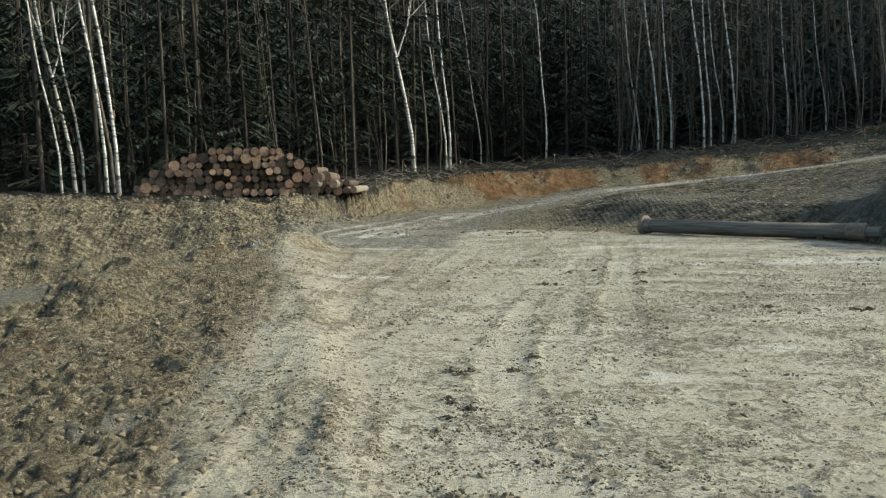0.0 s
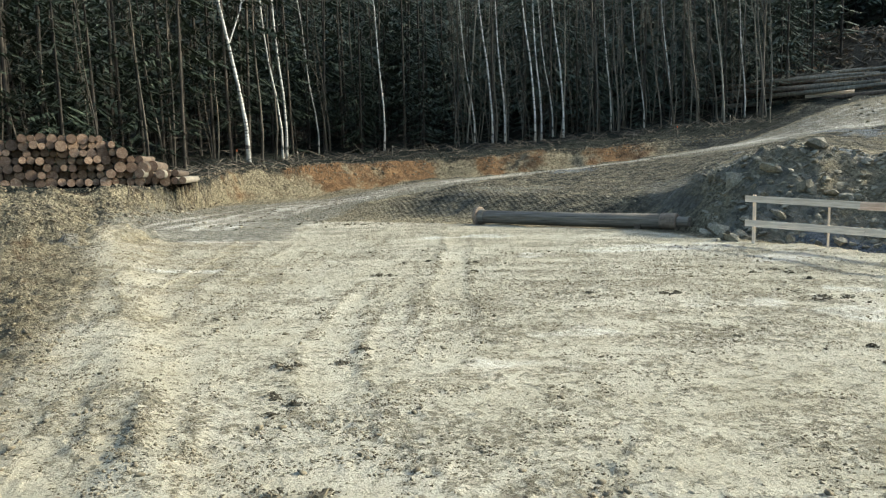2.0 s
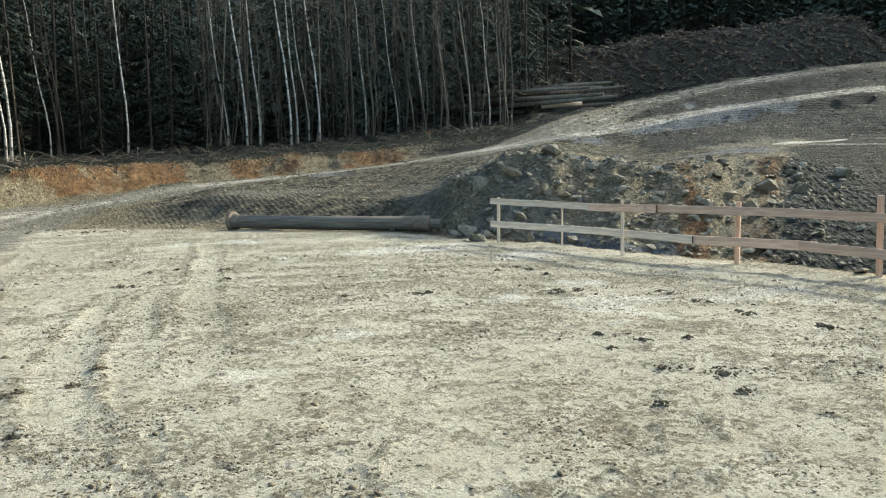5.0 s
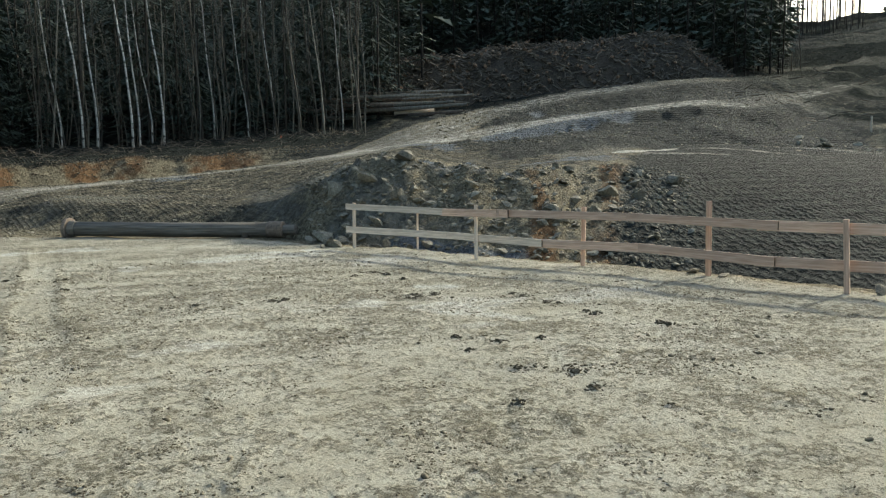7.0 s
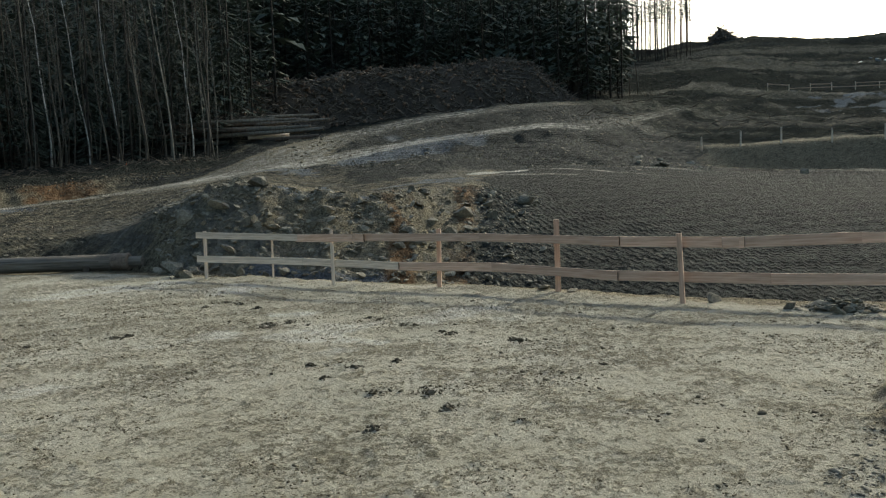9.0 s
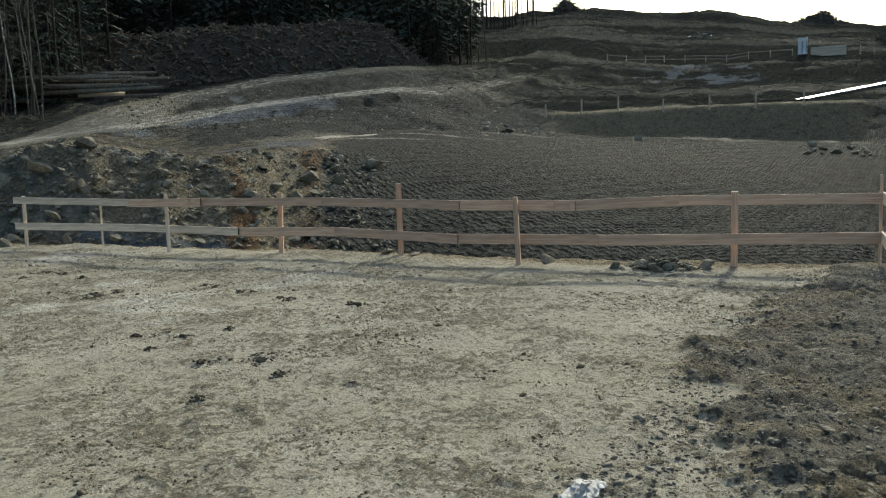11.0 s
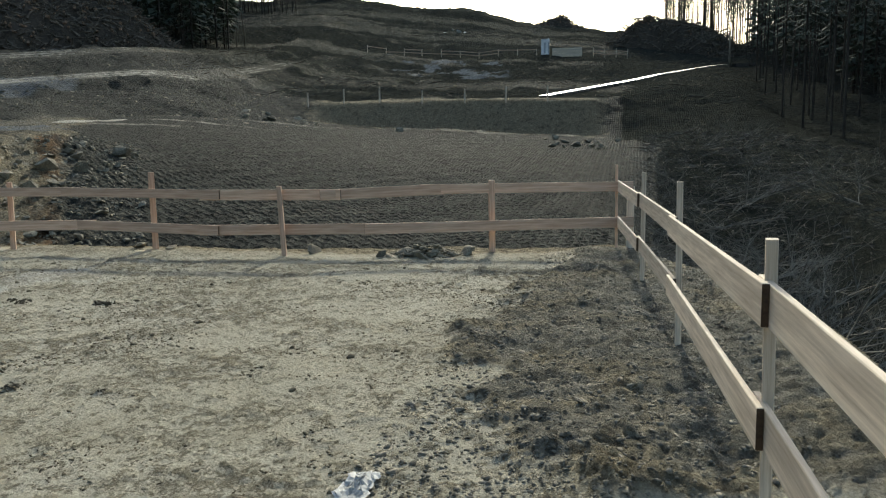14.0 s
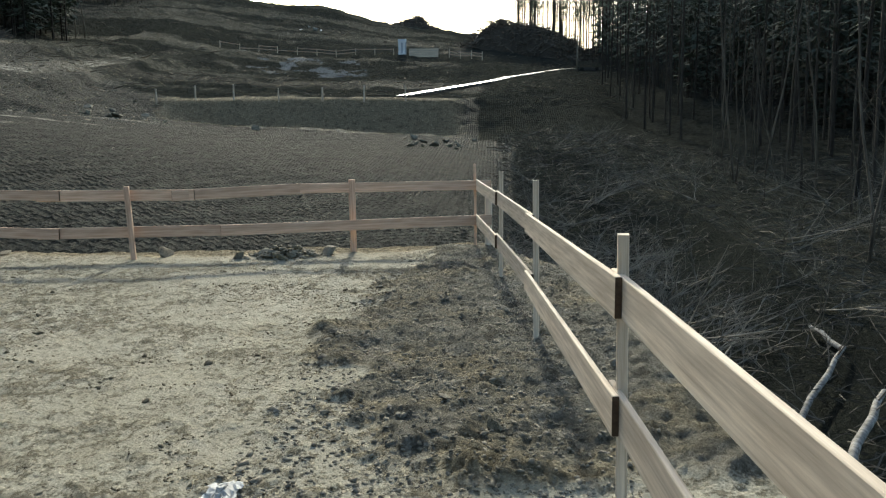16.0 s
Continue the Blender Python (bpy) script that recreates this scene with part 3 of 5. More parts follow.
        Z += worn * (band * inside * (-0.010 + 0.004 * cleat) + inside * (0.015 + 0.015 * clod) * np.exp(-((dist - 0.30) / 0.07) ** 2))
        ridge = np.maximum(ridge, worn * inside * np.exp(-((dist - 0.30) / 0.08) ** 2))
        ruts = np.maximum(ruts, band * worn)
    # masks
    patch = step(rough(X, Y, 5.5, 4, 91), -0.35, 0.25)
    tan = 0.32 * step(1.8 - X - 0.05 * Y + wob * 1.5, 0, 3.2)
    yard = inside * (1 - tan) * (1 - 0.95 * left_dirt) * (1 - 0.74 * right_dirt) * (0.72 + 0.28 * patch) - 0.13 * ruts * inside
    ochre = bank * (0.25 + 0.8 * step(rough(X, Y, 2.4, 4, 92), -0.2, 0.35))
    ochre = np.maximum(ochre, mound * 0.7 * step(rough(B2 * 0.5, D * 0.2, 1.5, 4, 64), -0.05, 0.4))
    ochre = np.maximum(ochre, left_dirt * 0.36 * step(rough(X, Y, 0.9, 5, 66, 0.7), -0.05, 0.35))
    ochre = np.maximum(ochre, left_bank * 0.42 * step(rough(X, Y, 1.6, 5, 68, 0.65), -0.2, 0.3))
    roads = roads * (1 - 0.9 * step(D, 85, 125))
    gravel = np.maximum(np.maximum(bench * (1 - 0.6 * step(D, 40, 54)) * (0.12 + 0.4 * step(rough(X, Y, 4, 4, 99), 0.0, 0.5)) * (1 - 0.7 * mound), roads * (0.8 - 0.35 * step(D, 44, 60))), lower)
    gravel = np.maximum(gravel, step(D, 21, 30) * inside * 0.5)
    gravel = np.maximum(gravel, mound * (1 - 0.75 * np.clip(ochre * 1.4, 0, 1)) * (0.35 + 0.35 * step(rough(X, Y, 1.8, 4, 106, 0.6), -0.2, 0.3)))
    gravel = np.maximum(gravel, left_dirt * 0.75 * step(rough(X, Y, 1.3, 4, 67, 0.6), 0.3, 0.45))
    gravel = np.maximum(gravel, right_dirt * (0.5 + 0.45 * step(rough(X, Y, 0.8, 4, 97), -0.25, 0.3)))
    pale_road = (1 - 0.5 * step(D, 55, 70)) * roads * (0.18 + 0.2 * step(rough(X, Y, 3, 3, 98), -0.2, 0.4)) + 0.18 * (1 - step(D, 80, 110)) * np.maximum(on_road(X, Y, ROAD_1, 2.2)[0] * (D > 24), on_road(X, Y, ROAD_2, 1.6)[0])
    lines = 0.5 + 0.5 * np.cos(2 * np.pi * d1 / 0.85 + 1.5 * rough(X, Y, 9, 2, 103))
    lines = np.maximum(lines * (d1 < 2.4), (0.5 + 0.5 * np.cos(2 * np.pi * d2 / 0.7)) * (d2 < 1.7)) * step(rough(X, Y, 6, 3, 104), -0.5, 0.1)
    pale_road = pale_road * 0.75 + 0.34 * roads * lines ** 2 * (D > 24)
    # pale scraped crest of the fill
    scraped = field * (1 - step(B2, 66, 74)) * step(D, l4 - 9, l4 - 4) * step(rough(swirl * 0.5, across, 1.6, 4, 105, 0.65), 0.05, 0.4)
    dust = 0.55 * inside * step(rough(X, Y, 2.1, 4, 93), 0.25, 0.5) * (1 - left_dirt) * (1 - right_dirt)
    # along rut ridges the mask darkens for crumbs and the ridges' shadow alike
    crumb = np.maximum(crumb * (1 - 0.7 * ruts), 1.1 * ridge * step(clod, -0.45, 0.1))
    ledge = on_road(X, Y, [polar(51.3, 38.5), polar(54.6, 41.6)], 0.8)[0]
    slate = mound * step(rough(X, Y, 3.6, 3, 94), 0.22, 0.45) * 0.7 + bench * 0.6 * step(rough(X, Y, 7, 3, 95), 0.25, 0.45)
    outer = step(B2, 38, 44) * step(D, l4 - 1, l4 + 2)
    # bare benches and rubble on the felled hill
    bare = step(rough(B2 * 0.35, D, 9, 4, 79, 0.6) + 0.5 * rough(X, Y, 3, 3, 80), 0.0, 0.4) * (1 - step(B2, 88, 91)) * step(D, 66, 70) * (1 - step(D, 150, 175))
    lane = on_road(X, Y, [polar(*p) for p in ((74, 59), (80, 58.6), (87, 57.8))], 2.4)[0]
    outer = outer * (1 - 0.3 * bare) * (1 - lane) * (1 - 0.7 * face)
    hill = hill * (1 - 0.32 * bare)
    gravel = np.maximum(gravel, lane * 0.9)
    # grey patches brighten the far hill in place of the haze before it
    gravel = np.maximum(gravel, 0.5 * step(B2, 58, 62) * (1 - step(B2, 86, 90)) * step(D, 68, 72) * step(rough(swirl * 1.5, D, 5, 5, 107, 0.7), -0.15, 0.35))
    slate = np.maximum(slate, hill * 0.9 * step(B2, 71, 73) * (1 - step(B2, 80, 82)) * step(D, 96, 100) * (1 - step(D, 116, 122)) * step(rough(X, Y, 2.5, 4, 83), 0.1, 0.3))
    fillm = np.maximum(np.maximum(field, bench * (0.56 + 0.34 * step(D, 40, 54)) * (1 - roads) * (1 - 0.8 * mound)), np.maximum(outer * 0.8, left_bank * 0.42))
    humus = np.maximum(np.maximum(wood, hill), out * step(B2, 118, 130))
    n_b, n_d = Z.shape
    verts = np.stack([X, Y, Z], -1).reshape(-1, 3)
    i, j = np.meshgrid(np.arange(n_b), np.arange(n_d - 1), indexing="ij")
    k = (i + 1) % n_b
    faces = np.stack([i * n_d + j, i * n_d + j + 1, k * n_d + j + 1, k * n_d + j], -1).reshape(-1, 4)
    me = bpy.data.meshes.new("ground")
    me.vertices.add(len(verts))
    me.vertices.foreach_set("co", verts.ravel())
    me.loops.add(faces.size)
    me.loops.foreach_set("vertex_index", faces.ravel().astype(np.int32))
    me.polygons.add(len(faces))
    me.polygons.foreach_set("loop_start", np.arange(0, faces.size, 4, dtype=np.int32))
    me.update()
    me.validate()
    me.polygons.foreach_set("use_smooth", np.ones(len(faces), dtype=bool))
    for name, four in (("soil_a", (yard, ochre, gravel, humus)), ("soil_b", (fillm, np.maximum(np.maximum(dust, pale_road), np.maximum(ledge * 1.1, 0.5 * scraped)), slate, crumb))):
        at = me.attributes.new(name, "FLOAT_COLOR", "POINT")
        at.data.foreach_set("color", np.clip(np.stack(four, -1), 0, 1.2).reshape(-1).astype(np.float32))
    me.materials.append(EARTH)
    ob = new("ground", me)
    tagged(ob, "trampled pale mud yard, gravel tracks and felled hillside", "ground", kind="structure")
    return Z


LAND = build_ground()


def land(x, y):
    """Height of the finished ground."""
    az = math.degrees(math.atan2(x, y))
    if az < -36:
        az += 360
    i = int(np.clip(np.searchsorted(BEARINGS, az) - 1, 0, len(BEARINGS) - 2))
    r = math.hypot(x, y)
    j = int(np.clip(np.searchsorted(DISTANCES, r) - 1, 0, len(DISTANCES) - 2))
    u = min(max((az - BEARINGS[i]) / (BEARINGS[i + 1] - BEARINGS[i]), 0), 1)
    v = min(max((r - DISTANCES[j]) / (DISTANCES[j + 1] - DISTANCES[j]), 0), 1)
    return float((LAND[i, j] * (1 - u) + LAND[i + 1, j] * u) * (1 - v) + (LAND[i, j + 1] * (1 - u) + LAND[i + 1, j + 1] * u) * v)


# ---- mesh building ----
HULLS = {}


def hulls(corners):
    """Forty broken shapes of unit size with that many corners or fewer."""
    rng = random.Random(corners)
    made = []
    for _ in range(40):
        bm = bmesh.new()
        for _ in range(corners):
            d = Vector((rng.gauss(0, 1), rng.gauss(0, 1), rng.gauss(0, 1))).normalized()
            bm.verts.new(d * rng.uniform(0.82, 1.12))
        res = bmesh.ops.convex_hull(bm, input=bm.verts[:])
        bmesh.ops.delete(bm, geom=[g for g in res["geom_interior"] if isinstance(g, bmesh.types.BMVert)], context="VERTS")
        bm.verts.index_update()
        made.append(([tuple(v.co) for v in bm.verts], [tuple(v.index for v in p.verts) for p in bm.faces]))
        bm.free()
    HULLS[corners] = made
    return made


class Shape:
    def __init__(self):
        self.v, self.f = [], []

    def tube(self, pts, radii, sides=6, caps=True):
        pts = [Vector(p) for p in pts]
        base = len(self.v)
        for i, p in enumerate(pts):
            d = (pts[min(i + 1, len(pts) - 1)] - pts[max(i - 1, 0)]).normalized()
            a = d.cross(Vector((0, 0, 1)) if abs(d.z) < 0.9 else Vector((1, 0, 0))).normalized()
            b = d.cross(a)
            for s in range(sides):
                w = 2 * math.pi * s / sides
                self.v.append(p + (a * math.cos(w) + b * math.sin(w)) * radii[i])
        for i in range(len(pts) - 1):
            for s in range(sides):
                t = (s + 1) % sides
                o = base + i * sides
                self.f.append((o + s, o + t, o + sides + t, o + sides + s))
        if caps:
            self.f.append(tuple(base + s for s in reversed(range(sides))))
            o = base + (len(pts) - 1) * sides
            self.f.append(tuple(o + s for s in range(sides)))
        return self

    def leaf(self, a, b, c, d=None):
        o = len(self.v)
        self.v += [Vector(p) for p in ((a, b, c) if d is None else (a, b, c, d))]
        self.f.append(tuple(range(o, len(self.v))))

    def box(self, m, sx, sy, sz, chamfer=0.004):
        """A box with bevelled long edges about the frame m, along its x."""
        o = len(self.v)
        c = chamfer
        ring = [(-sy / 2 + c, -sz / 2), (sy / 2 - c, -sz / 2), (sy / 2, -sz / 2 + c), (sy / 2, sz / 2 - c), (sy / 2 - c, sz / 2), (-sy / 2 + c, sz / 2), (-sy / 2, sz / 2 - c), (-sy / 2, -sz / 2 + c)]
        for x in (-sx / 2, sx / 2):
            for y, z in ring:
                self.v.append(m @ Vector((x, y, z)))
        for s in range(8):
            t = (s + 1) % 8
            self.f.append((o + s, o + t, o + 8 + t, o + 8 + s))
        self.f.append(tuple(o + s for s in reversed(range(8))))
        self.f.append(tuple(o + 8 + s for s in range(8)))
        return self

    def lump(self, centre, size, rng, flat=0.7, corners=15, jag=0.25):
        """A broken stone or clod: the hull of uneven corners."""
        sx, sy, sz = size * rng.uniform(0.7, 1.3), size * rng.uniform(0.7, 1.3), size * flat * rng.uniform(0.7, 1.2)
        turn = Euler((rng.uniform(-0.4, 0.4), rng.uniform(-0.4, 0.4), rng.uniform(0, 6.3))).to_matrix()
        pts, faces = rng.choice(HULLS.get(corners) or hulls(corners))
        o = len(self.v)
        c = Vector(centre)
        for p in pts:
            k = 1 + rng.uniform(-jag, jag) * 0.3
            self.v.append(c + turn @ Vector((p[0] * sx * k, p[1] * sy * k, p[2] * sz * k)))
        for q in faces:
            self.f.append(tuple(o + i for i in q))
        return self

    def mesh(self, name, mat, smooth=False):
        me = bpy.data.meshes.new(name)
        me.from_pydata([tuple(p) for p in self.v], [], self.f)
        me.materials.append(mat)
        if smooth:
            me.polygons.foreach_set("use_smooth", [True] * len(me.polygons))
        me.update()
        return me


def part(name, shape, mat, parent, label="", smooth=False):
    ob = new(name, shape.mesh(name, mat, smooth) if isinstance(shape, Shape) else shape)
    ob.parent = parent
    if label:
        tagged(ob, label)
    return ob


def thing(name, at, label, category, group="", kind=""):
    ob = new(name)
    ob.matrix_basis = at
    return tagged(ob, label, category, group, kind)


# ---- plank fence round the yard ----
def plank(fence, a, b, offset, height, thick, mat, name="rail"):
    """A sawn board from a to b (its top edge), set off sideways from the posts."""
    a, b = Vector(a), Vector(b)
    d = (b - a)
    flat = Vector((d.x, d.y, 0)).normalized()
    side = Vector((-flat.y, flat.x, 0)) * offset
    x = d.normalized()
    y = Vector((0, 0, 1)).cross(x).normalized()
    z = x.cross(y)
    m = Matrix((x, y, z)).transposed().to_4x4()
    m.translation = (0, 0, 0)
    ob = part(name, Shape().box(Matrix.Identity(4), d.length, thick, height, 0.003), mat, fence)
    ob.matrix_basis = Matrix.Translation((a + b) / 2 + side - z * height / 2) @ m
    for e in (-1, 1):
        part("end_grain", Shape().box(pose(e * (d.length / 2 + 0.001), 0, 0), 0.004, thick * 0.96, height * 0.97, 0.002), END_GRAIN, ob)
    return ob


def post(fence, x, y, top, w, mat, rng, lean=(0, 0), depth=0.35):
    bottom = land(x, y) - depth
    h = top - bottom
    ob = part("post", Shape().box(pose(0, 0, h / 2, 0, -90, 0), h, w, w * 0.72, 0.004), mat, fence)
    ob.matrix_basis = Matrix.Translation((x, y, bottom)) @ pose(0, 0, 0, lean[0], lean[1], rng.uniform(-8, 8) + math.degrees(math.atan2(x, y)) * -1)
    return ob


def build_fence():
    rng = random.Random(5)
    fence = thing("plank_fence", pose(0, 0, 0), "sawn pine board fence with two rails on square posts", "fence")
    back = [(9.42, 15.0, 1.0, 0.09), (9.85, 13.25, 0.86, 0.05), (9.85, 11.4, 1.02, 0.08), (10.45, 9.28, 1.02, 0.10), (10.75, 7.0, 1.16, 0.12), (10.42, 4.74, 0.98, 0.09), (11.25, 1.95, 1.02, 0.11), (11.62, 0.24, 1.22, 0.045)]
    for k, (x, y, top, w) in enumerate(back):
        post(fence, x, y, top, w, PINE_UP if k < 3 else PINE_RED_UP, rng, (rng.uniform(-1, 1), (-2.5 if k == 5 else rng.uniform(-1, 1))))
    post(fence, 11.66, 0.06, 0.92, 0.13, PINE_UP, rng)
    tops = [Vector((x, y, z)) for x, y, z in ((9.42, 15.0, 0.98), (9.95, 12.3, 0.93), (9.88, 10.6, 0.96), (10.5, 8.2, 0.95), (10.55, 5.9, 0.92), (10.6, 4.1, 0.93), (11.15, 2.8, 0.97), (11.62, 0.2, 0.99))]
    lows = [Vector((x, y, z)) for x, y, z in ((9.42, 15.0, 0.48), (9.95, 12.1, 0.47), (10.1, 10.0, 0.45), (10.55, 8.0, 0.46), (10.5, 5.9, 0.42), (10.75, 3.5, 0.45), (11.62, 0.2, 0.50))]
    for line, shift in ((tops, 0.0), (lows, 0.0)):
        for k, (a, b) in enumerate(zip(line, line[1:])):
            d = (b - a).normalized() * 0.16
            red = k >= 2 or rng.random() < 0.3
            plank(fence, a - d, b + d, -0.075 - (0.027 if k % 2 else 0.0), 0.135 + rng.uniform(-0.008, 0.012), 0.025, PINE_RED if red else PINE)
    side = [(9.12, -0.10, 1.22, 0.06), (6.29, -0.35, 1.27, 0.06), (3.10, -0.50, 1.25, 0.056), (0.10, -0.66, 1.25, 0.06), (-2.8, -0.8, 1.2, 0.075)]
    for x, y, top, w in side:
        post(fence, x, y, top, w, PINE_UP, rng, (rng.uniform(-1, 1), rng.uniform(-1, 1)))
    upper = [(11.62, 0.17, 1.00), (9.12, -0.09, 1.00), (6.29, -0.33, 1.02), (3.10, -0.50, 1.11), (0.10, -0.66, 1.10), (-2.8, -0.8, 1.08)]
    lower = [(11.62, 0.17, 0.50), (9.12, -0.09, 0.52), (6.29, -0.33, 0.57), (3.10, -0.50, 0.68), (0.10, -0.66, 0.68), (-2.8, -0.8, 0.66)]
    for line in (upper, lower):
        pts = [Vector(p) for p in line]
        for k, (a, b) in enumerate(zip(pts, pts[1:])):
            d = (b - a).normalized() * 0.1
            plank(fence, a - d * (0.3 if k == 0 else 1), b + d, -0.036 - (0.026 if k % 2 == 0 else 0.0), 0.15, 0.025, PINE)


build_fence()


# ---- long pipe lying at the yard's edge ----
def build_pipe():
    a, b = Vector((5.62, 23.6, 0.24)), Vector((9.85, 18.45, 0.22))
    d = (b - a)
    n = d.length
    yaw = math.degrees(math.atan2(d.y, d.x))
    at = pose(a.x, a.y, a.z + land(a.x, a.y), 0, 0, yaw)
    pipe = thing("pipe", at, "long weathered grey pipe with a flanged end lying on mud", "pipe")
    part("barrel", Shape().tube([(0.2, 0, 0), (n * 0.5, 0, -0.02), (n - 0.75, 0, 0)], [0.195, 0.195, 0.195], 20), STEEL, pipe, "", True)
    part("flange", Shape().tube([(-0.02, 0, 0), (0.0, 0, 0), (0.09, 0, 0), (0.1, 0, 0)], [0.28, 0.30, 0.30, 0.28], 24), RUST, pipe, "rusted round flange", False)
    part("collar", Shape().tube([(0.12, 0, 0), (0.3, 0, 0)], [0.235, 0.21], 20), STEEL, pipe)
    part("sleeve", Shape().tube([(n - 0.75, 0, 0), (n - 0.72, 0, 0), (n - 0.35, 0, 0), (n - 0.32, 0, 0)], [0.2, 0.215, 0.215, 0.18], 20), RUST, pipe, "wrapped brown sleeve")
    part("spigot", Shape().tube([(n - 0.34, 0, 0), (n - 0.02, 0, 0), (n, 0, 0)], [0.13, 0.13, 0.12], 16), STEEL, pipe, "narrow stub end")
    for s in (-1, 1):
        part("rib", Shape().box(pose(n * 0.45, 0.195 * s, 0.04), n * 0.8, 0.02, 0.03), STEEL, pipe)
    part("wooden_block", Shape().box(pose(n * 0.8, -0.05, -0.16), 0.16, 0.3, 0.16, 0.01), BARK, pipe, "dark wooden chock under the pipe")


build_pipe()


# ---- stacked logs ----
def log_master(name, r, n, rng, label, bark=BARK):
    log = thing(name, pose(0, 0, -50), label, "log", "stacked logs")
    sides = 14
    wave = [1 + rng.uniform(-0.06, 0.06) for _ in range(3)]
    part("trunk", Shape().tube([(0, 0, 0), (0, n * 0.5, 0.02), (0, n, 0)], [r * wave[0], r * wave[1], r * 0.9 * wave[2]], sides, False), bark, log, "", True)
    s = Shape()
    s.tube([(0, -0.006, 0), (0, 0.03, 0)], [r * wave[0] * 0.93, r * wave[0] * 0.985], sides)
    part("cut_end", s, CUT_WOOD, log, "pale sawn end face")
    t = Shape()
    t.tube([(0, n - 0.02, 0), (0, n + 0.005, 0)], [r * 0.9 * wave[2], r * 0.85], sides)
    part("cut_end", t, CUT_WOOD, log)
    return log


def build_log_pile():
    rng = random.Random(12)
    masters = [log_master("log", r, n, rng, "barked conifer log with pale sawn end in a stack", b) for r, n, b in ((0.125, 3.9, BARK), (0.15, 4.0, BARK), (0.175, 4.0, GREY_BARK), (0.20, 4.1, BARK), (0.14, 3.8, GREY_BARK))]
    radii = [0.125, 0.15, 0.175, 0.20, 0.14]
    cx, cy = polar(-14.3, 30.4)
    ux, uy = math.cos(radians(-14.3)), -math.sin(radians(-14.3))
    outline = ([-4.1, -3.4, -2.4, -0.9, 0.3, 1.2, 2.0, 2.8, 4.0], [0.25, 0.85, 1.35, 1.72, 1.80, 1.62, 1.2, 0.75, 0.2])
    used = [False] * 5
    for row in range(8):
        u = -4.1 + 0.15 * (row % 2)
        while u < 4.0:
            k = rng.randrange(5)
            u += radii[k] * 0.93
            zc = 0.14 + row * 0.252
            if zc < np.interp(u, *outline) + 0.06:
                px, py = cx + ux * u, cy + uy * u
                turn = 14.3 + rng.uniform(-3, 3) - (14 if u > 2.4 else 0)
                push = rng.uniform(-0.4, 0.4)
                z = 1.34 + zc + rng.uniform(-0.02, 0.03)
                m = pose(px - push * 0.25, py + push, z, rng.uniform(-1.5, 1.5), rng.uniform(0, 360), turn)
                if used[k]:
                    copy_thing(masters[k], m)
                else:
                    masters[k].matrix_basis, used[k] = m, True
            u += radii[k] * 0.93


build_log_pile()


# ---- trees ----
def spruce_parts(rng, h, low, spread, droop=0.25, sparse=1.0, stem=0.085, wide=0.14, sprays=6, fine=1.0):
    """Trunk and crown of a conifer: whorls of drooping boughs, each with side sprays."""
    trunk, crown = Shape(), Shape()
    bend = rng.uniform(-0.2, 0.2)
    trunk.tube([(0, 0, -0.3), (0, 0, 0.4), (bend * 0.4, 0, h * 0.4), (bend, 0, h * 0.75), (bend, 0, h)], [stem * 1.3 + 0.03, stem, stem * 0.75, stem * 0.4, 0.01], 7)
    z = h * low
    while z < h - 0.3:
        k = (z - h * low) / (h * (1 - low))
        reach = spread * (0.35 + 0.65 * min(1, 5 * k)) * (1 - k) ** 0.75 + 0.15
        for _ in range(max(3, int(rng.randint(5, 7) * sparse))):
            if rng.random() < 0.08:
                continue
            a = rng.uniform(0, 6.283)
            n = reach * rng.uniform(0.65, 1.15)
            d = Vector((math.cos(a), math.sin(a), 0))
            side = Vector((-d.y, d.x, 0))
            x0 = Vector((bend * min(1, z / h / 0.75), 0, z + rng.uniform(-0.2, 0.2)))
            tip = x0 + d * n + Vector((0, 0, -n * droop * rng.uniform(0.5, 1.5)))
            mid = x0.lerp(tip, 0.5) + Vector((0, 0, -n * 0.05))
            crown.leaf(x0 + side * 0.03, mid + side * 0.09 * fine, tip, mid - side * 0.09 * fine)
            for q in range(sprays):
                f = rng.uniform(0.2, 0.98)
                p = x0.lerp(tip, f)
                s = side * rng.choice((-1, 1))
                ln = n * fine * rng.uniform(0.22, 0.42) * (1.1 - 0.5 * f)
                e = p + s * ln + d * ln * 0.5 + Vector((0, 0, -ln * rng.uniform(0.2, 0.9)))
                wdt = ln * wide
                crown.leaf(p - d * wdt, e, p + d * wdt)
        z += h * rng.uniform(0.024, 0.038) * (1 + 1.1 * k)
    # dead stubs under the crown
    for _ in range(26):
        z = rng.uniform(0.4, max(0.8, h * (low + 0.1)))
        a, n = rng.uniform(0, 6.283), rng.uniform(0.4, 1.5)
        trunk.tube([(0, 0, z), (math.cos(a) * n, math.sin(a) * n, z - n * rng.uniform(-0.1, 0.4))], [0.016, 0.005], 3, False)
    return trunk, crown


